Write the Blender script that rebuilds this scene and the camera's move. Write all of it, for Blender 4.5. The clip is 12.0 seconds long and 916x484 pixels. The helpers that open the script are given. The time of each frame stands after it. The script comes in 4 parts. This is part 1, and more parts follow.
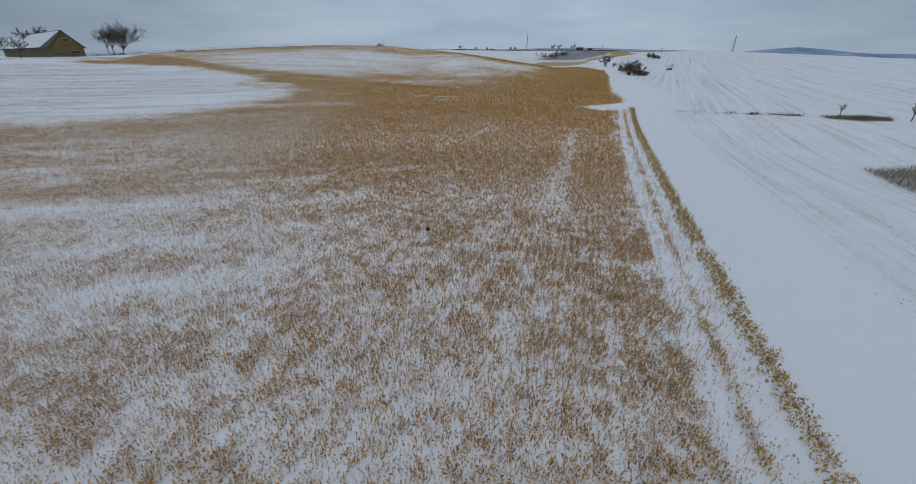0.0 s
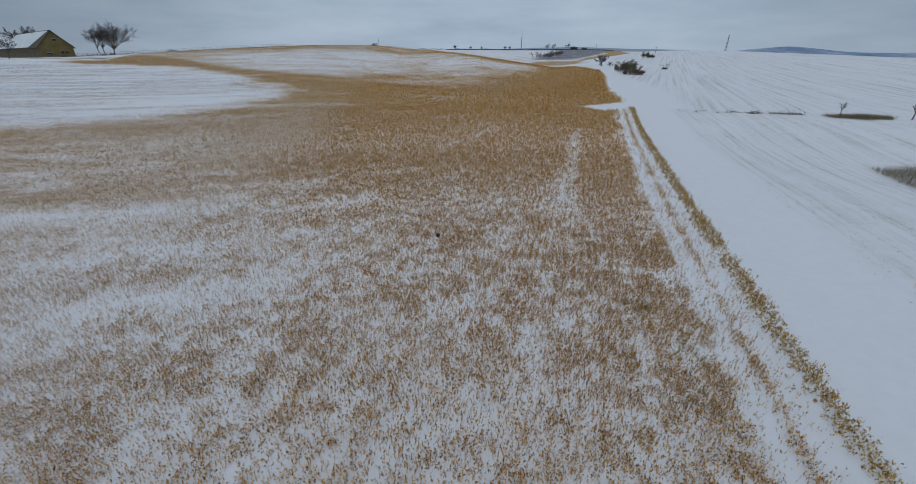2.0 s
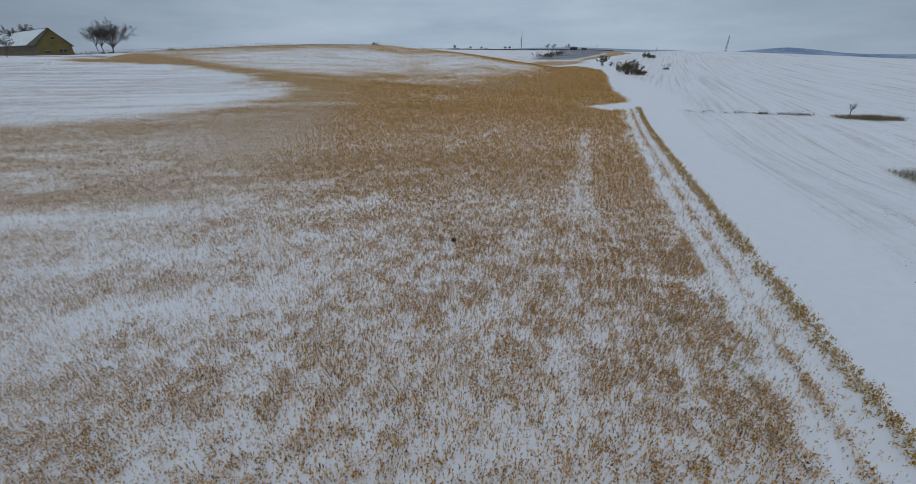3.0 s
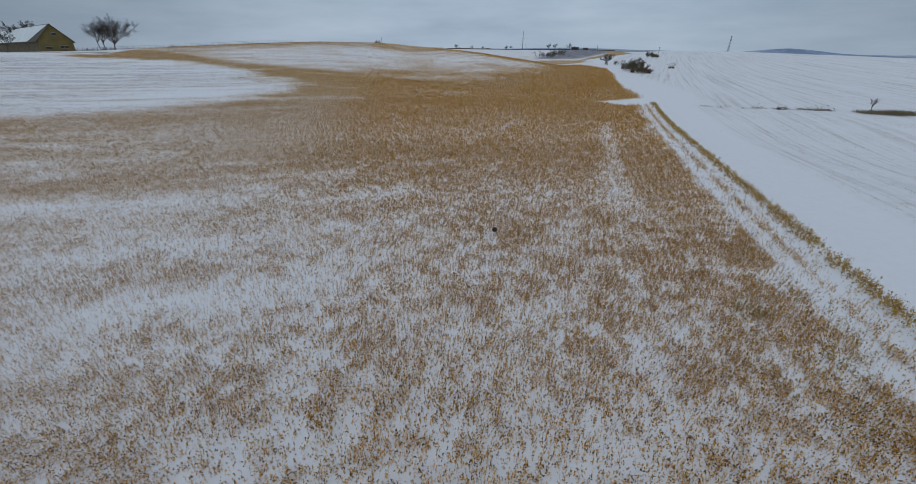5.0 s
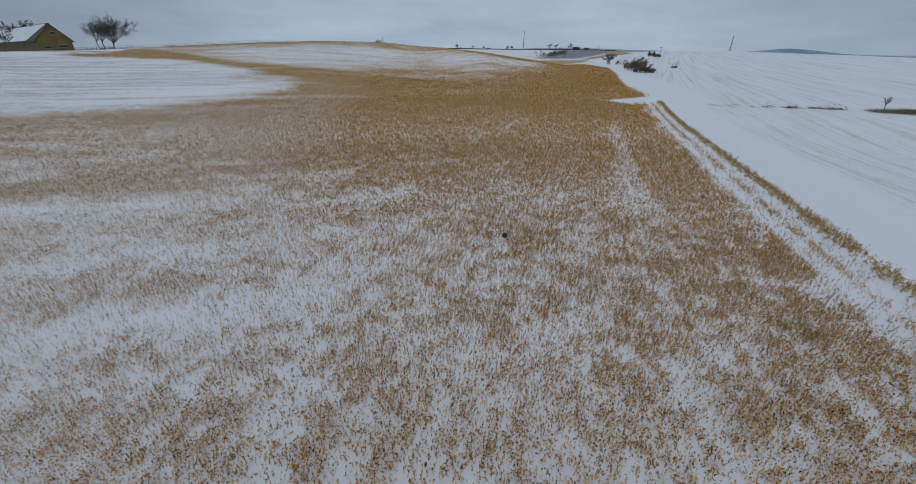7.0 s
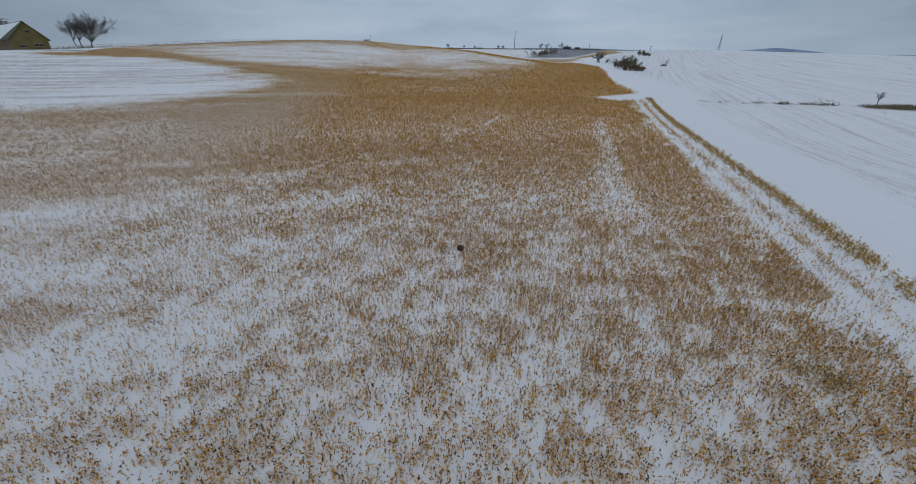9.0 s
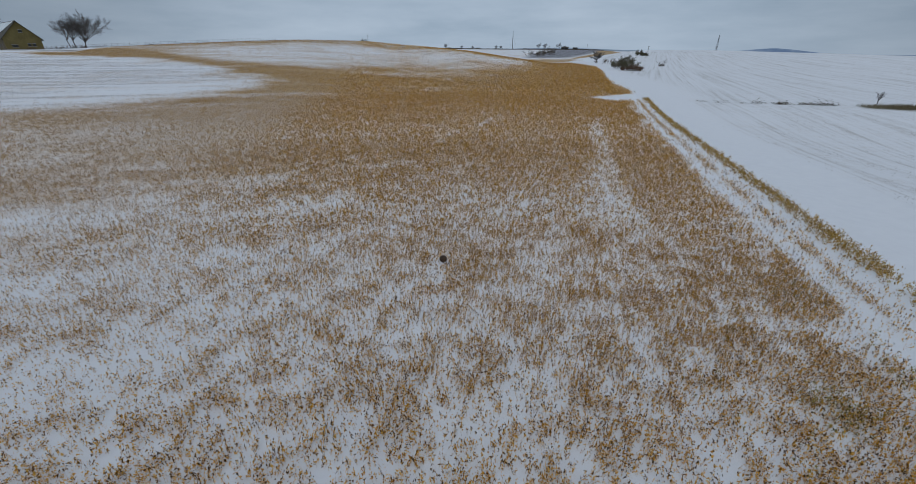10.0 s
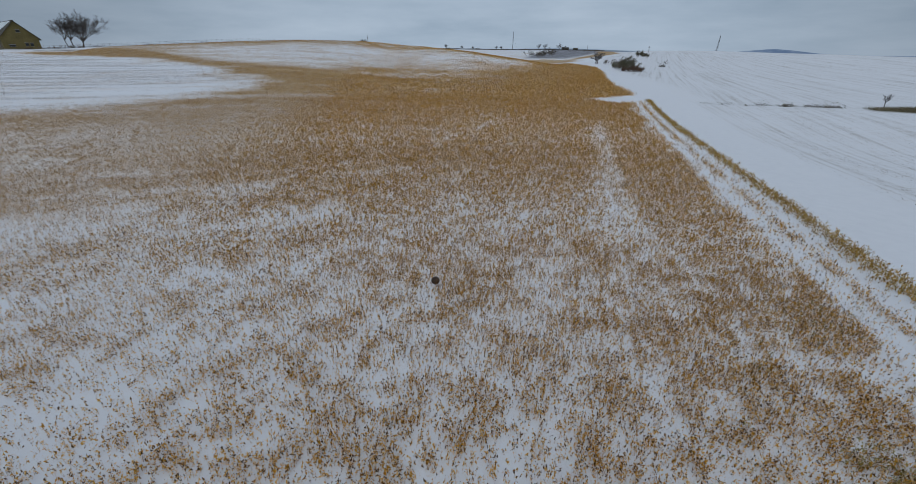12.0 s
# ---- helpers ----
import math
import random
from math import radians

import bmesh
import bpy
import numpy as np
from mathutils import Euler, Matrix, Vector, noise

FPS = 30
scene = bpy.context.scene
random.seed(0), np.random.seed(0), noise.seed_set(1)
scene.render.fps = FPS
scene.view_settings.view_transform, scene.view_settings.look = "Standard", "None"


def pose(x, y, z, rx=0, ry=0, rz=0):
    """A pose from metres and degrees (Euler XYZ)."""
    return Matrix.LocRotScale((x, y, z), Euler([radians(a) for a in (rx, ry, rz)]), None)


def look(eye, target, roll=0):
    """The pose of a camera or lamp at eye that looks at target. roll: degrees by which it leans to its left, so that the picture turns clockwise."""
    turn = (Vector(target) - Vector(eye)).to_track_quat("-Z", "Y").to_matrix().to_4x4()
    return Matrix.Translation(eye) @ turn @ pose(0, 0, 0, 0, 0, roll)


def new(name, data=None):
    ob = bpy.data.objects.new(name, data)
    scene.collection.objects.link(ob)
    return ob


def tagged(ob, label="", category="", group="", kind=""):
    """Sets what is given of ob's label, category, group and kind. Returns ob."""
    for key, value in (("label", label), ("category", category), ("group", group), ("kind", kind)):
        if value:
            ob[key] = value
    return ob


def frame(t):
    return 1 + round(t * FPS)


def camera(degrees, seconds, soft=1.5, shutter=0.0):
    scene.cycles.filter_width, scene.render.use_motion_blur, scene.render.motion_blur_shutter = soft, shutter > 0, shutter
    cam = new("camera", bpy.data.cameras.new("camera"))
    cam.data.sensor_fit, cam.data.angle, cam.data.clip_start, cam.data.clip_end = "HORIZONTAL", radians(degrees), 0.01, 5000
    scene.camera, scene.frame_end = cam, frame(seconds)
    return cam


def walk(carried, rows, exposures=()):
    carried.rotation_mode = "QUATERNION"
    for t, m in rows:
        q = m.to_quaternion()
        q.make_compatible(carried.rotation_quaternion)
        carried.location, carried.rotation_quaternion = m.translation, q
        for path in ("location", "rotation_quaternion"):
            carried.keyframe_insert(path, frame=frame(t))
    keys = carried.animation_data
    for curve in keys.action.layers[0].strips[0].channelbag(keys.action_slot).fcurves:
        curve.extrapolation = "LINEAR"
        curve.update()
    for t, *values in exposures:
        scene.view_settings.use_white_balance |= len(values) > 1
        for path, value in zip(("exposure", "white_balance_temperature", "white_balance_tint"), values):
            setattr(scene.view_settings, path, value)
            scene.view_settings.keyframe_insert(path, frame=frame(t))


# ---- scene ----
cam = camera(100.2, 12.0, soft=0.7)
PATH = [
    (0, (0.591, 0.604, 6.394), (0.587, 2.402, 5.518), 0.1),
    (0.5, (0.53, 0.679, 6.412), (0.526, 2.477, 5.535), 0.1),
    (1, (0.417, 0.872, 6.456), (0.419, 2.67, 5.58), 0.0),
    (1.5, (0.213, 1.029, 6.433), (0.23, 2.826, 5.555), 0.0),
    (2, (-0.01, 1.278, 6.35), (0.009, 3.075, 5.473), 0.0),
    (2.5, (-0.276, 1.6, 6.268), (-0.253, 3.397, 5.391), 0.1),
    (3, (-0.648, 1.944, 6.242), (-0.624, 3.741, 5.364), 0.2),
    (4.8, (-1.939, 2.621, 5.544), (-1.915, 4.42, 4.672), 0.5),
    (5, (-2.04, 2.709, 5.484), (-2.015, 4.506, 4.606), 0.4),
    (5.5, (-2.246, 2.883, 5.34), (-2.22, 4.68, 4.464), 0.4),
    (6, (-2.426, 3.064, 5.234), (-2.4, 4.862, 4.358), 0.4),
    (6.5, (-2.426, 3.378, 5.234), (-2.403, 5.175, 4.358), 0.4),
    (7, (-2.221, 3.769, 5.195), (-2.199, 5.566, 4.318), 0.4),
    (7.2, (-2.087, 3.929, 5.178), (-2.066, 5.725, 4.298), 0.4),
    (8.8, (-1.086, 5.449, 4.734), (-1.031, 7.244, 3.853), 0.3),
    (9, (-0.967, 5.639, 4.693), (-0.912, 7.436, 3.816), 0.3),
    (9.5, (-0.761, 6.022, 4.64), (-0.699, 7.819, 3.763), 0.3),
    (10, (-0.563, 6.365, 4.612), (-0.5, 8.162, 3.736), 0.3),
    (10.5, (-0.439, 6.612, 4.596), (-0.376, 8.409, 3.721), 0.4),
    (11, (-0.381, 6.808, 4.596), (-0.317, 8.605, 3.721), 0.4),
    (11.5, (-0.351, 7.028, 4.621), (-0.288, 8.826, 3.747), 0.4),
    (12, (-0.392, 7.262, 4.663), (-0.329, 9.06, 3.788), 0.4),
]
walk(cam, [(t, look(eye, target, roll)) for t, eye, target, roll in PATH])

# ---- world, sun, exposure ----
world = bpy.data.worlds.new("overcast_sky")
scene.world = world
world.use_nodes = True
wn, wl = world.node_tree.nodes, world.node_tree.links
wn.clear()
w_out = wn.new("ShaderNodeOutputWorld")
w_bg = wn.new("ShaderNodeBackground")
w_sky = wn.new("ShaderNodeTexSky")
w_sky.sky_type, w_sky.sun_disc = "NISHITA", False
w_sky.sun_elevation, w_sky.sun_rotation = radians(50), radians(200)
w_sky.air_density, w_sky.dust_density = 1.0, 3.0
w_tc = wn.new("ShaderNodeTexCoord")
w_map = wn.new("ShaderNodeMapping")
w_map.inputs["Scale"].default_value = (1.6, 1.6, 8.0)
w_noise = wn.new("ShaderNodeTexNoise")
w_noise.inputs["Scale"].default_value, w_noise.inputs["Detail"].default_value, w_noise.inputs["Roughness"].default_value = 1.5, 6.0, 0.55
w_ramp = wn.new("ShaderNodeValToRGB")
w_ramp.color_ramp.elements[0].position, w_ramp.color_ramp.elements[1].position = 0.33, 0.68
w_ramp.color_ramp.elements[0].color = (0.272, 0.352, 0.447, 1)
w_ramp.color_ramp.elements[1].color = (0.395, 0.478, 0.58, 1)
w_dim = wn.new("ShaderNodeMix")
w_dim.data_type = "RGBA"
w_dim.inputs[0].default_value = 0.985
w_sky_dim = wn.new("ShaderNodeVectorMath")
w_sky_dim.operation = "SCALE"
w_sky_dim.inputs["Scale"].default_value = 0.1
wl.new(w_tc.outputs["Generated"], w_map.inputs["Vector"])
wl.new(w_map.outputs["Vector"], w_noise.inputs["Vector"])
wl.new(w_noise.outputs["Fac"], w_ramp.inputs["Fac"])
wl.new(w_sky.outputs["Color"], w_sky_dim.inputs[0])
wl.new(w_sky_dim.outputs[0], w_dim.inputs[6])
wl.new(w_ramp.outputs["Color"], w_dim.inputs[7])
w_dir = wn.new("ShaderNodeVectorMath")
w_dir.operation = "DOT_PRODUCT"
w_dir.inputs[1].default_value = (0.10, 0.98, 0.0)
wl.new(w_tc.outputs["Generated"], w_dir.inputs[0])
w_glow = wn.new("ShaderNodeMapRange")
w_glow.interpolation_type = "SMOOTHSTEP"
for w_k, w_v in ((1, 0.6), (2, 1.0), (3, 0.76), (4, 1.10)):
    w_glow.inputs[w_k].default_value = w_v
wl.new(w_dir.outputs["Value"], w_glow.inputs[0])
w_lit = wn.new("ShaderNodeVectorMath")
w_lit.operation = "SCALE"
wl.new(w_dim.outputs[2], w_lit.inputs[0])
# overcast: the cloud is brightest overhead
w_sep = wn.new("ShaderNodeSeparateXYZ")
wl.new(w_tc.outputs["Generated"], w_sep.inputs[0])
w_high = wn.new("ShaderNodeMapRange")
for w_k, w_v in ((1, 0.14), (2, 0.85), (3, 1.0), (4, 1.34)):
    w_high.inputs[w_k].default_value = w_v
wl.new(w_sep.outputs[2], w_high.inputs[0])
w_both = wn.new("ShaderNodeMath")
w_both.operation = "MULTIPLY"
wl.new(w_glow.outputs[0], w_both.inputs[0])
wl.new(w_high.outputs[0], w_both.inputs[1])
wl.new(w_both.outputs[0], w_lit.inputs["Scale"])
wl.new(w_lit.outputs[0], w_bg.inputs["Color"])
w_bg.inputs["Strength"].default_value = 1.0
wl.new(w_bg.outputs[0], w_out.inputs["Surface"])

sun_data = bpy.data.lights.new("sun", "SUN")
sun_data.energy, sun_data.angle, sun_data.color = 0.5, radians(60), (1.0, 0.96, 0.93)
sun = new("sun", sun_data)
sun.matrix_world = look((0, 0, 200), (45, 120, 50))

# ---- materials ----
def material(name):
    m = bpy.data.materials.new(name)
    m.use_nodes = True
    nt = m.node_tree
    return m, nt.nodes, nt.links, nt.nodes["Principled BSDF"]


def noise_node(n, l, vec, scale, detail=4.0, rough=0.55):
    q = n.new("ShaderNodeTexNoise")
    q.inputs["Scale"].default_value, q.inputs["Detail"].default_value, q.inputs["Roughness"].default_value = scale, detail, rough
    l.new(vec, q.inputs["Vector"])
    return q.outputs["Fac"]


def ramp_node(n, l, fac, stops):
    q = n.new("ShaderNodeValToRGB")
    e = q.color_ramp.elements
    while len(e) < len(stops):
        e.new(0.5)
    for el, (p, c) in zip(e, stops):
        el.position, el.color = p, (*c, 1) if len(c) == 3 else c
    l.new(fac, q.inputs["Fac"])
    return q.outputs["Color"]


def mix_node(n, l, fac, a, b, blend="MIX"):
    q = n.new("ShaderNodeMix")
    q.data_type, q.blend_type = "RGBA", blend
    for sock, v in ((q.inputs[0], fac), (q.inputs[6], a), (q.inputs[7], b)):
        if isinstance(v, (int, float)):
            sock.default_value = v
        elif isinstance(v, tuple):
            sock.default_value = (*v, 1)
        else:
            l.new(v, sock)
    return q.outputs[2]


def math_node(n, l, op, a, b=0.0, clamp=False):
    q = n.new("ShaderNodeMath")
    q.operation, q.use_clamp = op, clamp
    for sock, v in ((q.inputs[0], a), (q.inputs[1], b)):
        if isinstance(v, (int, float)):
            sock.default_value = v
        else:
            l.new(v, sock)
    return q.outputs[0]


def bump_node(n, l, height, strength, distance, bsdf):
    q = n.new("ShaderNodeBump")
    q.inputs["Strength"].default_value, q.inputs["Distance"].default_value = strength, distance
    l.new(height, q.inputs["Height"])
    l.new(q.outputs["Normal"], bsdf.inputs["Normal"])




def ground_material():
    """Thin snow over a stubble field: the attributes say how much litter, plough land or dead grass breaks through."""
    m, n, l, b = material("snow_and_stubble_ground")
    geo = n.new("ShaderNodeNewGeometry").outputs["Position"]

    def attr(name):
        a = n.new("ShaderNodeAttribute")
        a.attribute_name = name
        return a.outputs["Fac"]

    litter, plough, rows, rough_grass = attr("litter"), attr("plough"), attr("rows"), attr("grass")
    big, mid, fine = noise_node(n, l, geo, 0.25), noise_node(n, l, geo, 2.6, 7, 0.65), noise_node(n, l, geo, 38.0, 5, 0.8)
    # snow with a little variation
    snow = mix_node(n, l, mid, (0.775, 0.775, 0.805), (0.885, 0.885, 0.905))
    # stubble seen through the snow
    speck = math_node(n, l, "ADD", math_node(n, l, "MULTIPLY", fine, 0.72), math_node(n, l, "ADD", math_node(n, l, "MULTIPLY", mid, 0.22), math_node(n, l, "MULTIPLY", big, 0.06)))
    turn = n.new("ShaderNodeMapping")
    turn.inputs["Rotation"].default_value = (0, 0, radians(-16))
    turn.inputs["Scale"].default_value = (0.16, 1.5, 1.0)
    l.new(geo, turn.inputs["Vector"])
    drift = noise_node(n, l, turn.outputs["Vector"], 1.0, 6, 0.65)
    speck = math_node(n, l, "ADD", math_node(n, l, "MULTIPLY", speck, 0.88), math_node(n, l, "MULTIPLY", drift, 0.12))
    speck = math_node(n, l, "ADD", math_node(n, l, "MULTIPLY", math_node(n, l, "SUBTRACT", speck, 0.5), 3.0), 0.5)
    blown = n.new("ShaderNodeMapping")
    blown.inputs["Rotation"].default_value = (0, 0, radians(-12))
    blown.inputs["Scale"].default_value = (0.045, 0.2, 1.0)
    l.new(geo, blown.inputs["Vector"])
    streak = math_node(n, l, "SUBTRACT", noise_node(n, l, blown.outputs["Vector"], 1.0, 7, 0.75), 0.5)
    speck = math_node(n, l, "ADD", speck, math_node(n, l, "MULTIPLY", math_node(n, l, "MULTIPLY", streak, 1.5), attr("windblown")))
    pale = ramp_node(n, l, fine, [(0.25, (0.34, 0.23, 0.15)), (0.5, (0.66, 0.54, 0.44)), (0.75, (0.84, 0.77, 0.70))])
    ochre = ramp_node(n, l, speck, [(0.25, (0.19, 0.085, 0.012)), (0.5, (0.46, 0.26, 0.065)), (0.8, (0.64, 0.50, 0.34))])
    straw = mix_node(n, l, math_node(n, l, "MULTIPLY", math_node(n, l, "SUBTRACT", litter, 0.34), 4.0, True), pale, ochre)
    cover = math_node(n, l, "MULTIPLY", math_node(n, l, "SUBTRACT", math_node(n, l, "ADD", litter, speck), 0.79), 4.5, True)
    col = mix_node(n, l, cover, snow, straw)
    # drilled rows: thin brown lines through the snow
    comb = n.new("ShaderNodeCombineXYZ")
    l.new(attr("row_across"), comb.inputs[0])
    l.new(attr("row_along"), comb.inputs[1])
    lines = noise_node(n, l, comb.outputs[0], 1.0, 5, 0.7)
    gap = math_node(n, l, "SUBTRACT", math_node(n, l, "ADD", lines, math_node(n, l, "MULTIPLY", speck, 0.6)), 0.83)
    row_mask = math_node(n, l, "MULTIPLY", math_node(n, l, "MULTIPLY", gap, 5.0, True), rows)
    col = mix_node(n, l, math_node(n, l, "MULTIPLY", row_mask, 0.75), col, (0.30, 0.26, 0.21))
    soil = ramp_node(n, l, speck, [(0.2, (0.07, 0.06, 0.065)), (0.5, (0.18, 0.165, 0.18)), (0.75, (0.55, 0.57, 0.61))])
    col = mix_node(n, l, plough, col, soil)
    dead = ramp_node(n, l, fine, [(0.3, (0.055, 0.042, 0.025)), (0.6, (0.16, 0.12, 0.06)), (0.85, (0.5, 0.5, 0.48))])
    col = mix_node(n, l, rough_grass, col, dead)
    l.new(col, b.inputs["Base Color"])
    b.inputs["Roughness"].default_value = 0.75
    b.inputs["Specular IOR Level"].default_value = 0.25
    h = math_node(n, l, "ADD", math_node(n, l, "MULTIPLY", mid, 1.0), math_node(n, l, "MULTIPLY", fine, 0.4))
    bump_node(n, l, h, 0.5, 0.06, b)
    return m


def leaf_material(name, stops, rough=0.8, thin=0.0, dull=0.0):
    m, n, l, b = material(name)
    g = n.new("ShaderNodeNewGeometry")
    c = ramp_node(n, l, g.outputs["Random Per Island"], stops)
    v = noise_node(n, l, g.outputs["Position"], 30.0, 3)
    if dull:
        sep = n.new("ShaderNodeSeparateXYZ")
        l.new(g.outputs["Position"], sep.inputs[0])
        side = math_node(n, l, "MULTIPLY", math_node(n, l, "ADD", math_node(n, l, "ADD", sep.outputs[0], math_node(n, l, "MULTIPLY", sep.outputs[1], 0.16)), 2.0), -0.09, True)
        c = mix_node(n, l, math_node(n, l, "MULTIPLY", side, dull), c, mix_node(n, l, 0.75, c, (0.32, 0.225, 0.15)))
    c = mix_node(n, l, 0.5, c, mix_node(n, l, v, (0.75, 0.72, 0.7), (1.35, 1.3, 1.25)), "MULTIPLY")
    l.new(c, b.inputs["Base Color"])
    b.inputs["Roughness"].default_value = rough
    b.inputs["Specular IOR Level"].default_value = 0.2
    if thin:
        # dead leaves let some light through
        t, mx = n.new("ShaderNodeBsdfTranslucent"), n.new("ShaderNodeMixShader")
        l.new(c, t.inputs["Color"])
        mx.inputs[0].default_value = thin
        l.new(b.outputs[0], mx.inputs[1])
        l.new(t.outputs[0], mx.inputs[2])
        l.new(mx.outputs[0], n["Material Output"].inputs["Surface"])
    return m


def plain_material(name, c1, c2, scale, rough=0.8, bump=0.2, dist=0.02, metal=0.0, stretch=None):
    m, n, l, b = material(name)
    v = n.new("ShaderNodeTexCoord").outputs["Object"]
    if stretch:
        mp = n.new("ShaderNodeMapping")
        mp.inputs["Scale"].default_value = stretch
        l.new(v, mp.inputs["Vector"])
        v = mp.outputs["Vector"]
    f1, f2 = noise_node(n, l, v, scale, 6), noise_node(n, l, v, scale * 7, 4)
    f = math_node(n, l, "ADD", math_node(n, l, "MULTIPLY", f1, 0.65), math_node(n, l, "MULTIPLY", f2, 0.35))
    l.new(ramp_node(n, l, f, [(0.35, c1), (0.65, c2)]), b.inputs["Base Color"])
    b.inputs["Roughness"].default_value, b.inputs["Metallic"].default_value = rough, metal
    bump_node(n, l, f2, bump, dist, b)
    return m


MAT_GROUND = ground_material()
MAT_LEAF = leaf_material("dry_ochre_leaf", [(0.0, (0.04, 0.022, 0.008)), (0.26, (0.18, 0.086, 0.016)), (0.42, (0.60, 0.30, 0.03)), (0.74, (0.82, 0.48, 0.065)), (0.88, (0.88, 0.66, 0.36)), (1.0, (0.90, 0.82, 0.72))], thin=0.5, dull=0.6)
MAT_LEAF_FAR = leaf_material("dry_ochre_leaf_clump", [(0.0, (0.13, 0.066, 0.014)), (0.22, (0.34, 0.17, 0.022)), (0.5, (0.66, 0.35, 0.04)), (0.78, (0.80, 0.47, 0.075)), (0.9, (0.88, 0.68, 0.42)), (1.0, (0.90, 0.82, 0.74))], thin=0.5, dull=0.7)
MAT_STEM = leaf_material("dry_dark_stem", [(0.0, (0.24, 0.15, 0.09)), (0.3, (0.66, 0.48, 0.33)), (1.0, (0.86, 0.75, 0.64))])
MAT_DULL = leaf_material("grey_brown_stubble", [(0.0, (0.06, 0.048, 0.036)), (0.5, (0.17, 0.135, 0.105)), (1.0, (0.34, 0.28, 0.23))])
MAT_BARK = plain_material("dark_winter_bark", (0.05, 0.044, 0.042), (0.13, 0.11, 0.10), 3.0, 0.9, 0.4, 0.03)
MAT_TWIG = leaf_material("dark_thicket_twig", [(0.0, (0.05, 0.044, 0.035)), (0.6, (0.12, 0.10, 0.075)), (1.0, (0.22, 0.17, 0.12))])
MAT_REED = leaf_material("grey_dead_grass", [(0.0, (0.10, 0.085, 0.05)), (0.5, (0.2, 0.17, 0.10)), (1.0, (0.34, 0.30, 0.2))])
MAT_PLASTER = plain_material("weathered_ochre_plaster", (0.12, 0.095, 0.033), (0.22, 0.17, 0.06), 0.35, 0.9, 0.25, 0.02)
MAT_ROOF = plain_material("rusty_dark_roofing", (0.03, 0.04, 0.03), (0.10, 0.075, 0.05), 0.5, 0.8, 0.3, 0.03)
MAT_ROOFSNOW = plain_material("roof_snow", (0.55, 0.62, 0.64), (0.78, 0.82, 0.84), 0.4, 0.8, 0.2, 0.03)
MAT_GREY = plain_material("grey_concrete", (0.22, 0.21, 0.2), (0.36, 0.35, 0.33), 1.5, 0.9, 0.2, 0.02)
MAT_DARK = plain_material("dark_opening", (0.012, 0.012, 0.013), (0.03, 0.03, 0.03), 2.0, 0.6, 0.05, 0.01)
MAT_WOOD = plain_material("grey_weathered_wood", (0.08, 0.07, 0.06), (0.19, 0.165, 0.14), 4.0, 0.9, 0.3, 0.01)
MAT_STEEL = plain_material("grey_galvanised_steel", (0.14, 0.145, 0.15), (0.22, 0.225, 0.23), 1.0, 0.55, 0.05, 0.01, 0.6)
MAT_BALL = plain_material("dark_brown_ball", (0.02, 0.012, 0.008), (0.09, 0.045, 0.02), 9.0, 0.7, 0.4, 0.02)
# aerial haze painted into the hill colour, close to the sky's
MAT_HAZE = plain_material("haze_tinted_far_hill", (0.27, 0.335, 0.41), (0.33, 0.395, 0.465), 0.003, 1.0, 0.0, 0.1)
# darker plaster: shade of the roof overhang put into the colour
MAT_PLASTER_SHADED = plain_material("eave_shaded_plaster", (0.06, 0.05, 0.028), (0.16, 0.125, 0.06), 0.6, 0.9, 0.25, 0.02)
# blue of the distance painted in as well, over woods and snow
MAT_HILL = plain_material("haze_tinted_wooded_hill", (0.10, 0.18, 0.32), (0.40, 0.47, 0.58), 0.006, 1.0, 0.0, 0.1)

# ---- building helpers ----
def mesh_of(name, bm, mat, parent=None):
    me = bpy.data.meshes.new(name)
    bm.to_mesh(me)
    bm.free()
    me.materials.append(mat)
    ob = new(name, me)
    ob.parent = parent
    return ob


def part(name, bm, mat, parent, label=""):
    return tagged(mesh_of(name, bm, mat, parent), label)


def thing(name, m, label, category, group="", kind=""):
    ob = new(name)
    ob.matrix_world = m
    return tagged(ob, label, category, group, kind)


def box(bm, x0, x1, y0, y1, z0, z1, bevel=0.0):
    vs = bmesh.ops.create_cube(bm, size=1.0)["verts"]
    for v in vs:
        v.co = Vector(((x0 + x1) / 2 + v.co.x * (x1 - x0), (y0 + y1) / 2 + v.co.y * (y1 - y0), (z0 + z1) / 2 + v.co.z * (z1 - z0)))
    if bevel:
        bmesh.ops.bevel(bm, geom=list({e for v in vs for e in v.link_edges}), offset=bevel, segments=1, affect="EDGES")
    return bm


def boxed(*a, bevel=0.0):
    return box(bmesh.new(), *a, bevel=bevel)


def prism(bm, outline, y0, y1):
    """A solid whose outline in x and z runs from y0 to y1."""
    a = [bm.verts.new((x, y0, z)) for x, z in outline]
    b = [bm.verts.new((x, y1, z)) for x, z in outline]
    k = len(a)
    bm.faces.new(a)
    bm.faces.new(b[::-1])
    for i in range(k):
        bm.faces.new((a[i], b[i], b[(i + 1) % k], a[(i + 1) % k]))
    bmesh.ops.recalc_face_normals(bm, faces=bm.faces)
    return bm


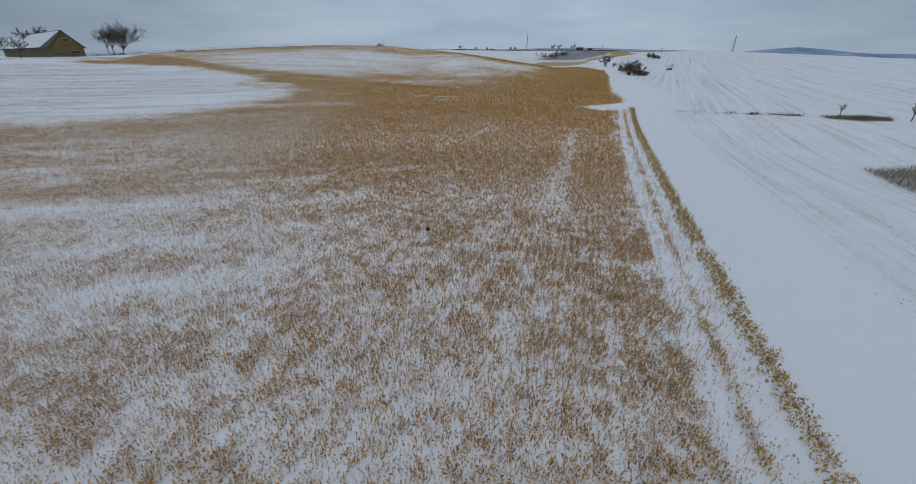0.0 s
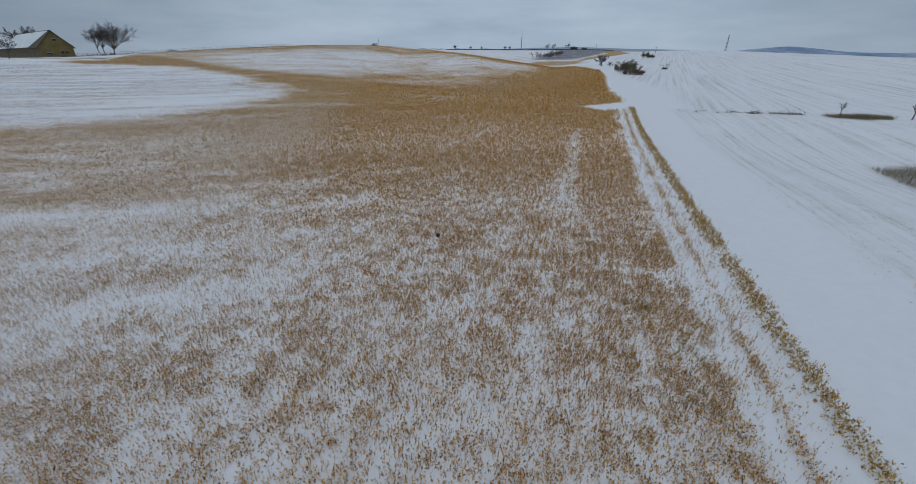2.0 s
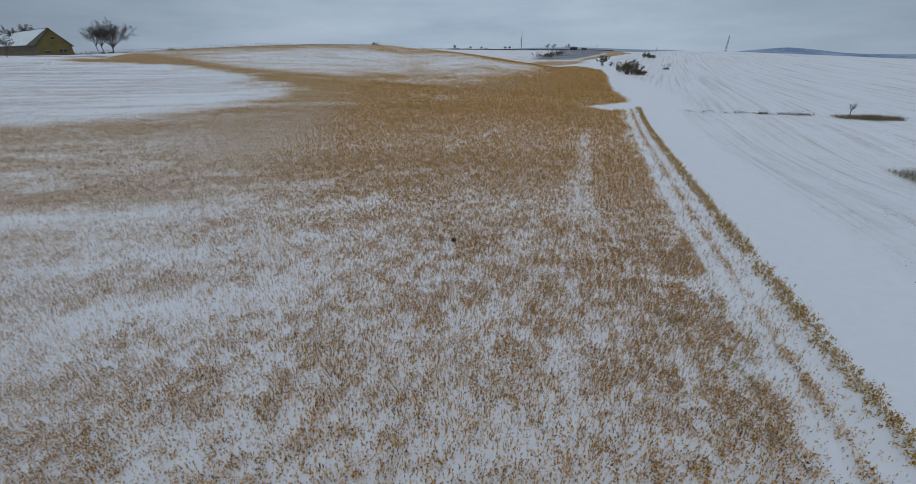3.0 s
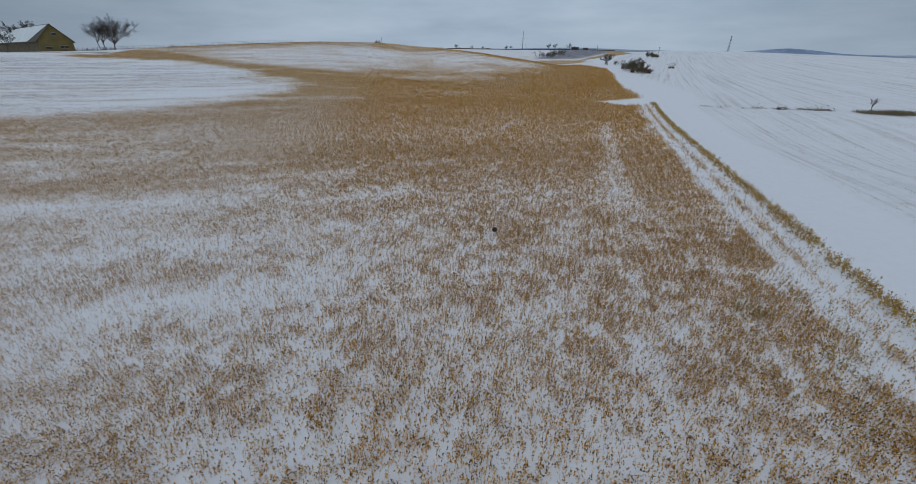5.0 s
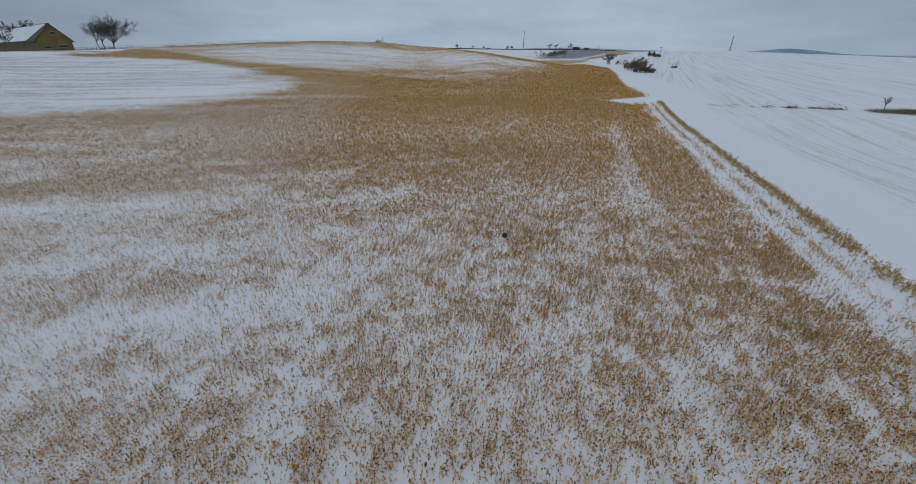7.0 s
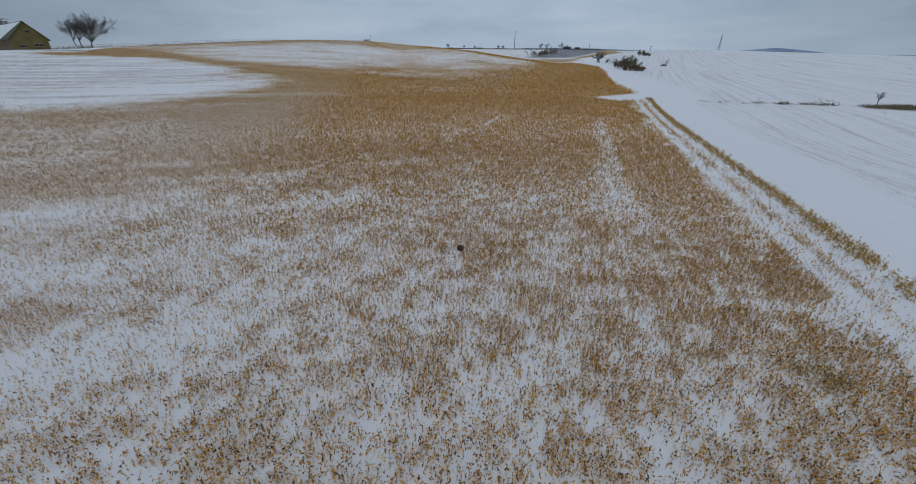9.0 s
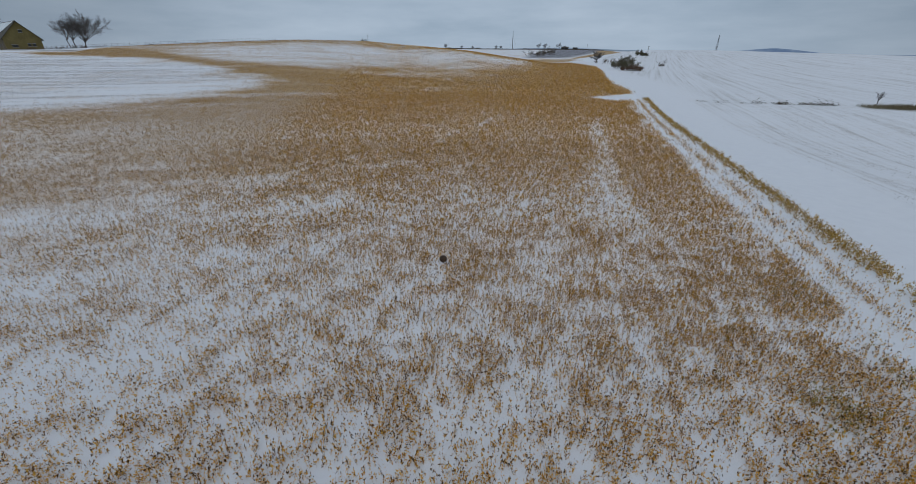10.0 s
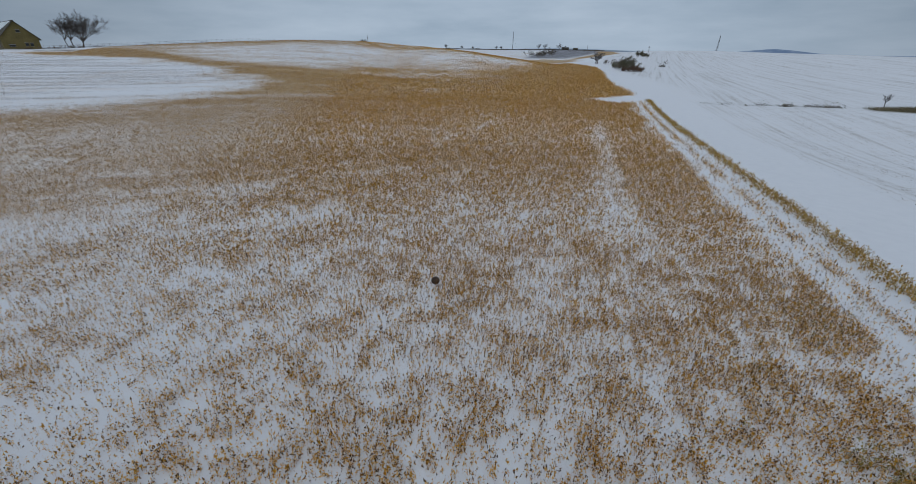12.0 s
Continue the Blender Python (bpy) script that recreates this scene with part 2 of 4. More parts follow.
def tube(bm, points, radii, sides=6):
    """A tapered, closed tube along points."""
    rings = []
    for i, p in enumerate(points):
        a, c = points[max(i - 1, 0)], points[min(i + 1, len(points) - 1)]
        d = (Vector(c) - Vector(a)).normalized()
        u = d.orthogonal().normalized()
        w = d.cross(u)
        rings.append([bm.verts.new(Vector(p) + radii[i] * (u * math.cos(2 * math.pi * k / sides) + w * math.sin(2 * math.pi * k / sides))) for k in range(sides)])
    for r0, r1 in zip(rings, rings[1:]):
        for k in range(sides):
            bm.faces.new((r0[k], r0[(k + 1) % sides], r1[(k + 1) % sides], r1[k]))
    bm.faces.new(rings[0][::-1])
    bm.faces.new(rings[-1])
    return bm


def raw_mesh(name, verts, quads, mat, smooth=False):
    """A mesh from numpy arrays of corners and of four-cornered faces."""
    me = bpy.data.meshes.new(name)
    k = len(quads)
    me.vertices.add(len(verts))
    me.vertices.foreach_set("co", np.ascontiguousarray(verts, np.float32).ravel())
    me.loops.add(k * quads.shape[1])
    me.polygons.add(k)
    me.loops.foreach_set("vertex_index", np.ascontiguousarray(quads, np.int32).ravel())
    me.polygons.foreach_set("loop_start", np.arange(0, k * quads.shape[1], quads.shape[1], dtype=np.int32))
    me.polygons.foreach_set("use_smooth", np.full(k, smooth))
    me.update()
    me.validate()
    me.materials.append(mat)
    return new(name, me)


# ---- the lie of the land ----
# Lie of the land: by the bearing from the middle of the field, the ridge's distance and height.
BEARING = [-180, -75, -60, -48, -40, -34, -26, -18, -10, -5, -1, 3, 7, 11, 15, 19, 24, 29, 34, 38, 42, 46, 52, 62, 80, 180]
RIDGE_R = [220, 220, 215, 215, 210, 225, 225, 215, 245, 265, 215, 170, 165, 155, 160, 300, 480, 520, 460, 370, 310, 270, 250, 240, 240, 240]
RIDGE_Z = [3.0, 4.0, 4.6, 5.1, 5.9, 7.5, 9.3, 10.4, 11.0, 10.0, 7.6, 6.1, 4.5, 3.0, 1.4, 3.4, 9.9, 11.0, 9.4, 7.6, 6.5, 5.5, 4.8, 4.2, 3.0, 3.0]
FOOT_R = [50, 50, 50, 45, 45, 45, 42, 42, 48, 52, 55, 60, 70, 80, 90, 120, 120, 120, 120, 110, 100, 90, 90, 90, 90, 50]
FAR_Z = [4, 4, 4, 4, 4, 5, 7, 10, 14, 15.6, 16.0, 15.7, 15.5, 15.7, 15.9, 15.6, 12.5, 8, 4, 0, -4, -6, -8, -8, 0, 4]
GAP_Z = [0, 0, 0, 0, 0, 0, 0, 0, 0.5, 2.0, 4.5, 5.0, 4.2, 2.6, 0.8, 0, 0, 0, 0, 0, 0, 0, 0, 0, 0, 0]


def ease(u):
    u = np.clip(u, 0.0, 1.0)
    return u * u * (3 - 2 * u)


SMOOTH_AZ = np.arange(-190.0, 190.5, 0.5)


def by_bearing(values):
    raw = np.interp(SMOOTH_AZ, BEARING, values)
    k = np.exp(-0.5 * (np.arange(-8, 9) * 0.5 / 1.3) ** 2)
    return np.convolve(np.pad(raw, 8, mode="edge"), k / k.sum(), mode="valid")


RR, RZ, FR, FZ, GZ = [by_bearing(v) for v in (RIDGE_R, RIDGE_Z, FOOT_R, FAR_Z, GAP_Z)]


def land(x, y):
    """Height of the ground."""
    x, y = np.asarray(x, float), np.asarray(y, float)
    r, az = np.hypot(x, y), np.degrees(np.arctan2(x, y))
    rr, rz, fr, fz, gz = [np.interp(az, SMOOTH_AZ, v) for v in (RR, RZ, FR, FZ, GZ)]
    z = rz * ease((r - fr) / (rr - fr))
    z += (fz - rz) * ease((r - rr) / (900 - rr))
    z -= gz * ease((r - rr) / 60) * (1 - ease((r - rr - 60) / 180))
    # a shallow dip in the field across the track
    z -= 1.2 * np.exp(-(((x - 31) / 11) ** 2 + ((y - 27) / 16) ** 2))
    z += 0.05 * np.sin(x * 0.21 + 1.3) * np.sin(y * 0.17) * ease(r / 30)
    return z


rng = np.random.default_rng(7)
LATTICE = rng.random((256, 256))


def value_noise(x, y):
    xi, yi = np.floor(x).astype(int), np.floor(y).astype(int)
    u, v = ease(x - xi), ease(y - yi)
    g = lambda a, b: LATTICE[a % 256, b % 256]
    return (g(xi, yi) * (1 - u) + g(xi + 1, yi) * u) * (1 - v) + (g(xi, yi + 1) * (1 - u) + g(xi + 1, yi + 1) * u) * v


def fbm(x, y, octaves=3):
    total = 0.0
    for k in range(octaves):
        ca, sa = math.cos(0.6 + 1.1 * k), math.sin(0.6 + 1.1 * k)
        total = total + value_noise((x * ca - y * sa) * 2 ** k + 17 * k, (x * sa + y * ca) * 2 ** k + 31 * k) * 0.5 ** (k + 1)
    return total / (1 - 0.5 ** octaves)


def streaks(a, c, octaves=4):
    """Noise that keeps its two axes apart, for drifts drawn out along a."""
    total = 0.0
    for k in range(octaves):
        total = total + value_noise(a * 2 ** k + 13 * k, c * 2 ** k + 0.35 * value_noise(a * 2 ** k * 1.7, c * 0.5) + 29 * k) * 0.5 ** (k + 1)
    return total / (1 - 0.5 ** octaves)


def inside(x, y, outline, soft):
    """1 inside a polygon, falling to 0 over soft metres."""
    hit, dist = np.zeros(x.shape, bool), np.full(x.shape, 1e9)
    for (ax, ay), (bx, by) in zip(outline, outline[1:] + outline[:1]):
        cross = ((ay > y) != (by > y)) & (x < (bx - ax) * (y - ay) / (by - ay + 1e-12) + ax)
        hit ^= cross
        t = np.clip(((x - ax) * (bx - ax) + (y - ay) * (by - ay)) / ((bx - ax) ** 2 + (by - ay) ** 2), 0, 1)
        dist = np.minimum(dist, np.hypot(x - ax - t * (bx - ax), y - ay - t * (by - ay)))
    return ease(0.5 + np.where(hit, dist, -dist) / soft / 2)


def track_x(y):
    """The near edge of the snowy farm track, where the strip of weeds stands."""
    y = np.asarray(y, float)
    return 5.7 + 0.29 * y + 0.0008 * np.clip(y, 0, 75) ** 2


WHITE_SLOPE = [(-126, 124), (-107, 117), (-88, 112), (-72, 107), (-49, 94), (-37, 81), (-30, 73), (-29, 64), (-31, 56), (-32, 50), (-36, 45), (-44, 41), (-100, 34), (-170, 60), (-175, 122)]
FIELD = [(-260, -60), (30, -60), (30, 50), (21.0, 51.2), (18.6, 53.4), (17.2, 56.8), (21.0, 58.9), (25.2, 61.6), (27.4, 67.5), (31, 83), (40, 110), (50, 138), (59, 170), (56, 178), (36, 200), (20, 215), (-4, 215), (-36, 232), (-60, 290), (-112, 205), (-119, 165), (-104, 130), (-260, 60)]
FAR_STUBBLE = [(38, 240), (60, 232), (76, 250), (100, 320), (135, 375), (158, 385), (196, 460), (270, 690), (235, 690), (184, 517), (112, 365), (90, 312), (52, 285)]
FAR_PLOUGH = [(57, 305), (90, 326), (112, 370), (184, 525), (250, 690), (270, 770), (190, 770), (145, 586), (82, 400)]
# snow drifts (less) and thicker stands (more): from, to, half width, amount
BANDS = [(-26.6, 23.6, -18.3, 24.7, 0.7, -0.35), (-15.5, 23.4, -10.8, 24.0, 0.5, -0.3), (-19.5, 16.8, -13.6, 17.7, 0.5, -0.35), (-14.1, 12.5, -3.8, 15.7, 0.6, -0.42),
         (-10.6, 10.2, -5.4, 11.4, 0.6, -0.42), (-9.5, 8.5, -7.9, 9.0, 0.4, -0.3), (-10.8, 16.3, -7.8, 16.7, 0.4, 0.4), (-17.6, 15.1, -15.3, 15.6, 0.3, 0.35),
         (-11.8, 12.9, -10.7, 13.2, 0.2, 0.4), (-13.2, 21.2, -7.5, 21.9, 0.5, -0.35), (-5.5, 23.6, -0.5, 25.1, 0.5, -0.3), (-8.6, 17.1, -4.1, 19.1, 0.5, -0.3),
         (-9.3, 19.8, -5.8, 20.3, 0.5, 0.3), (-10.6, 15.1, -9.0, 15.6, 0.3, 0.3), (-7.2, 12.7, -6.6, 12.8, 0.25, 0.35), (4.8, 12.25, 6.0, 12.0, 0.16, -1.3)]
FAR_BANDS = [(-9.6, 70.0, -1.5, 69.4, 0.7, -0.7), (-8.9, 23.5, -3.5, 26.0, 0.5, -0.3), (-1.2, 30.4, 4.3, 39.3, 0.6, -0.3), (-4.8, 22.8, -1.5, 25.4, 0.5, -0.25), (-43.7, 49.9, -28.4, 64.6, 1.2, -0.4), (-33, 28.7, -18.4, 26.0, 0.6, -0.3), (2.3, 36.3, 5.2, 45.2, 0.6, -0.3)]
# where the thick stand begins: across, for each distance along the field
STAND_Y = [3.0, 5.0, 6.1, 7.2, 8.5, 9.9, 11.3, 13.8, 15.8, 20.9, 32.0, 60.0]
STAND_X = [-6.8, -6.4, -6.3, -5.9, -5.0, -4.4, -3.7, -3.8, -2.8, -1.6, -2.0, -6.0]
WEEDY = [(5.0, 11.9), (7.0, 12.0), (6.6, 9.6), (6.0, 7.6), (4.6, 7.8), (3.8, 10.2)]
HILL_BAND = [(-120, 137), (-113, 145), (-102, 146), (-74, 121), (-57, 108), (-37, 94), (-23, 87), (-11, 85), (-2, 80), (-10, 71), (-20, 75), (-33, 82), (-50, 95), (-74, 111), (-90, 114), (-104, 118)]
HILL_SNOW = [(-79, 129), (-75, 145), (-58, 153), (-33, 167), (-21, 144), (-24, 117), (-30, 97), (-47, 103), (-62, 113)]
SPUR_SNOW = [(-7.5, 147), (0.6, 160), (5.7, 154), (1.8, 128), (-4, 110), (-6.5, 112)]
SPUR_DUST = [(-33, 165), (-6, 178), (5, 146), (25, 140), (31, 118), (21, 100), (4, 84), (-7, 87), (-16, 83), (-28, 120)]


def field_cover(x, y):
    """How thickly the dry crop stands out of the snow, 0 to 1."""
    u = x - track_x(y)
    r = np.hypot(x, y)
    # drift streaks, which run across the field
    a, c = x * 0.96 + y * 0.28, -x * 0.28 + y * 0.96
    bend = c + 1.6 * fbm(a * 0.05, c * 0.05)
    streak = 0.7 * streaks(a * 0.075 + 5, bend * 0.42, 4) + 0.3 * fbm(x * 0.3, y * 0.5, 3)
    clump = fbm(x * 0.9 + 40, y * 0.9 + 9, 3)
    rows = streaks(y * 0.09, u * 1.9 + 3, 2)
    # thin stand to the left of a slanting edge, thick to the right of it
    rag = 1.6 * (fbm(x * 0.7 + 3, y * 0.7, 3) - 0.5)
    left = ease(0.5 + (np.interp(y, STAND_Y, STAND_X) - x + rag) / (0.9 + 0.36 * np.clip(y - 13, 0, 60)))
    thick = 0.82 + 1.25 * (0.35 * rows + 0.4 * clump + 0.25 * streak - 0.5)
    thin = 0.72 + 0.30 * ease((y - 14) / 10) + 0.16 * (1 - ease((y - 6) / 3)) + 1.35 * (0.75 * streak + 0.25 * clump - 0.5)
    d = np.maximum(left * thin + (1 - left) * thick, 0.45)
    # thick stand towards the far right of the field
    d += 0.40 * np.exp(-(((x - 0.26 * y) / (5 + 0.2 * y)) ** 2)) * ease((y - 9) / 20)
    for x0, y0, x1, y1, half, more in BANDS + FAR_BANDS:
        s = np.clip(((x - x0) * (x1 - x0) + (y - y0) * (y1 - y0)) / ((x1 - x0) ** 2 + (y1 - y0) ** 2), 0, 1)
        off = np.hypot(x - x0 - s * (x1 - x0), y - y0 - s * (y1 - y0)) * (0.6 + 0.8 * clump)
        d += more * np.exp(-((off / half) ** 2)) * (0.3 + clump)
    d = np.maximum(d, 0.18)
    # pale lane along the rows, then a thick one
    d -= 0.52 * np.exp(-(((u + 5.8 + 0.01 * y) / 0.75) ** 2)) * ease((y - 13) / 8) * (1 - ease((y - 34) / 10)) * (0.4 + 1.2 * clump)
    d += 0.36 * np.exp(-(((u + 4.4) / 0.75) ** 2))
    d -= 0.25 * np.exp(-(((u + 3.1) / 0.6) ** 2)) * (1 - ease((y - 22) / 12))
    d -= 0.15 * inside(x, y, WEEDY, 0.5)
    # hill: streaks of snow and bare stubble
    hill = ease((land(x, y) - 1.2) / 2.0) * (y > 60)
    crest = np.exp(-(((r - np.interp(np.degrees(np.arctan2(x, y)), SMOOTH_AZ, RR)) / 16) ** 2))
    hs = 0.5 * fbm(x * 0.03 + 2, y * 0.07 + 7, 3) + 0.5 * streaks((x + 0.35 * y) * 0.12 + 9, (y - 0.35 * x) * 0.55 + 3, 5)
    d = d * (1 - hill) + hill * (0.72 + 1.2 * (hs - 0.5) + 0.35 * crest)
    d -= 0.46 * inside(x, y, HILL_SNOW, 14.0) * ease((hs - 0.2) / 0.5)
    d -= 0.25 * inside(x, y, SPUR_SNOW, 5.0) * hill * ease((hs - 0.2) / 0.4)
    d -= 0.33 * inside(x, y, SPUR_DUST, 12.0) * ease((hs - 0.1) / 0.4)
    d -= 1.2 * inside(x + 8 * (streak - 0.5), y + 8 * (streak - 0.5), WHITE_SLOPE, 8.0) * (0.6 + 0.6 * streak)
    d += 0.75 * inside(x, y, HILL_BAND, 4.0) * (0.4 + hs)
    d *= inside(x, y, FIELD, 0.7)
    # wheel tracks and headland beside the farm track
    edge = ease((-u - np.interp(y, [5, 9, 13, 60], [1.4, 1.7, 2.0, 2.3]) + 1.4 * (clump - 0.5)) / 1.2)
    d *= np.where(y > 57, 1.0, edge)
    d += (1.3 * np.exp(-(((u + 1.2) / 0.16) ** 2)) * clump + (0.5 * (u < -2.0) + 0.2) * ((u > -3.6) & (u < -0.6)) * clump * 2) * (y < 54)
    return np.clip(d, 0, 1)


def slope_cover(x, y):
    """Sparse stubble on the whiter slope."""
    a, c = x * 0.96 + y * 0.28, -x * 0.28 + y * 0.96
    return inside(x, y, WHITE_SLOPE, 12.0) * ease((streaks(a * 0.05 + 3, c * 0.7, 4) - 0.30) / 0.3)


def drilled_cover(x, y):
    """Stubble along the drill lines of the snowy field across the track."""
    u = x - track_x(y)
    a = radians(18.5)
    p, q = x * math.cos(a) - y * math.sin(a), x * math.sin(a) + y * math.cos(a)
    return ease((u - 4.0) / 1.2) * (y < 52 - 0.25 * (x - 24)) * ease((streaks(q * 0.04, p * 1.7, 3) - 0.36) / 0.35) * (0.3 + fbm(x * 0.2, y * 0.2))


def ground_sheet():
    az = np.radians(np.concatenate([np.arange(-64, 64.01, 0.4), np.arange(69, 292, 5.0)]))
    rad = np.concatenate([[0.002, 0.6], np.geomspace(1.2, 4600, 270)])
    A, R = np.meshgrid(az, rad)
    x, y = R * np.sin(A), R * np.cos(A)
    z = land(x, y)
    z -= np.where(R > 1100, (R - 1100) * 0.012, 0)
    u = x - track_x(y)
    # wheel ruts and the sunk track
    on = (y > -40) * (y < 60)
    z -= 0.06 * np.exp(-(((u + 0.85) / 0.2) ** 2)) * on + 0.05 * np.exp(-(((u + 2.0) / 0.2) ** 2)) * on
    z += 0.10 * np.exp(-(((u + 0.3) / 0.35) ** 2)) * on - 0.06 * ease(u / 0.6) * ease((4.2 - u) / 0.6) * on
    z += 0.03 * (fbm(x * 0.8, y * 0.8) - 0.5) * (R < 60)
    k, n = A.shape
    i, j = np.meshgrid(np.arange(k - 1), np.arange(n), indexing="ij")
    j2 = (j + 1) % n
    quads = np.stack([i * n + j, i * n + j2, (i + 1) * n + j2, (i + 1) * n + j], -1).reshape(-1, 4)[:, ::-1]
    ob = raw_mesh("ground", np.stack([x, y, z], -1).reshape(-1, 3), quads, MAT_GROUND, True)
    cover = field_cover(x, y)
    middle, distant = ease((R - 8) / 18), ease((R - 28) / 65)
    litter = (0.21 * middle + (0.14 + 0.11 * middle) * cover) * (cover > 0.2)
    litter = litter * (1 - distant) + (0.09 + cover * 0.57) * (cover > 0.1) * distant
    # far side of the valley: stubble, plough land and snow fields
    far_stubble = inside(x, y, FAR_STUBBLE, 4.0)
    plough = inside(x, y, FAR_PLOUGH, 5.0)
    plough = np.maximum(plough, inside(x, y, [(-140, 700), (330, 640), (420, 900), (-140, 900)], 8.0) * 0.9)
    thin = streaks((x * 0.96 + y * 0.28) * 0.06, (-x * 0.28 + y * 0.96) * 0.5, 4)
    litter = np.maximum(litter, np.maximum(far_stubble * (0.50 + 0.3 * fbm(x * 0.03, y * 0.03)), (0.17 + 0.7 * (thin - 0.4)) * (u < -3) * ease((R - 18) / 30) * (1 - 0.2 * inside(x, y, WHITE_SLOPE, 12.0))))
    litter = np.maximum(litter, 0.15 * ease((u - 4.2) / 1.0) * (R < 600))
    grass = inside(x, y, [(31.0, 28.8), (29.4, 25.4), (28.3, 22.8), (33, 14), (50, 18), (44, 29)], 0.8) * 0.7
    grass = np.maximum(grass, inside(x, y, [(43.6, 48.4), (43.6, 46.6), (45.7, 45.1), (48.3, 44.5), (50.0, 46.4), (48.2, 48.3)], 0.5) * 0.85)
    grass = np.maximum(grass, inside(x, y, [(59.5, 146), (63, 149.5), (66, 145), (62.5, 141.5)], 2.0) * 0.9)
    grass = np.maximum(grass, 0.8 * np.exp(-(((R - RR_at(A) * 0.985) / 4.0) ** 2)) * (np.degrees(A) > 32) * (np.degrees(A) < 64))
    grass = np.maximum(grass, 0.8 * inside(x, y, [(-162, 140), (-128, 138), (-108, 130), (-104, 136), (-122, 146), (-160, 148)], 4.0) * ease((fbm(x * 0.2, y * 0.5) - 0.3) / 0.3))
    over = (y > 53.5 - 0.28 * (x - 24)) | (x > 60)
    rows = ease((u - 4.4) / 1.2) * (y < 54) * 0.8 + ease((u - 6) / 3) * (y >= 54) * 1.0
    rows *= np.exp(-np.maximum(R - 500, 0) / 100)
    a1, a2 = radians(18.5), radians(27.0)
    across = np.where(over, (x * math.cos(a2) - y * math.sin(a2)) * 1.1, (x * math.cos(a1) - y * math.sin(a1)) * 2.2)
    along = np.where(over, (x * math.sin(a2) + y * math.cos(a2)) * 0.012, (x * math.sin(a1) + y * math.cos(a1)) * 0.05)
    for name, v in (("litter", litter), ("plough", plough), ("grass", grass), ("rows", rows), ("windblown", ease((R - 45) / 60) * (u < -3)), ("row_across", across), ("row_along", along)):
        ob.data.attributes.new(name, "FLOAT", "POINT").data.foreach_set("value", np.asarray(v, np.float32).ravel())
    return tagged(ob, "snow-dusted stubble field, farm track and rolling fields", "ground", kind="structure")


def RR_at(a):
    return np.interp(np.degrees(a), SMOOTH_AZ, RR)


ground_sheet()


# ---- far hills ----
def far_hill(bearing0, bearing1, dist, peak, height, width, seed, mat, label):
    """A long ridge, highest at the bearing peak."""
    k = 110
    bm = bmesh.new()
    rows = []
    for i in range(k + 1):
        s = i / k
        deg = bearing0 + (bearing1 - bearing0) * s
        a = radians(deg)
        rough = float(fbm(np.array(s * 9.0 + seed), np.array(seed * 1.7), 4)) - 0.5
        h = height * (0.30 + 0.70 * math.exp(-(((deg - peak) / width) ** 2)) + 0.22 * rough)
        h -= (height + 40) * max(0.0, 1 - min(s, 1 - s) / 0.1) ** 2
        rows.append([bm.verts.new(((dist + d) * math.sin(a), (dist + d) * math.cos(a), f)) for d, f in ((-500, -80.0), (-250, h * 0.55 - 20), (0, h), (300, h * 0.5 - 20), (600, -80.0))])
    for r0, r1 in zip(rows, rows[1:]):
        for q in range(4):
            bm.faces.new((r0[q], r0[q + 1], r1[q + 1], r1[q]))
    bmesh.ops.recalc_face_normals(bm, faces=bm.faces)
    ob = mesh_of("backdrop", bm, mat)
    return tagged(ob, label, "hills", kind="structure")


# both ridges carry their haze in the base colour
far_hill(30, 66, 3300, 37.8, 54, 4.3, 3.1, MAT_HILL, "distant wooded hills streaked with snow, blue haze painted in")
far_hill(-32, 36, 3900, 14, 68, 16.0, 8.2, MAT_HAZE, "long low hills on the horizon, painted near sky colour for haze")


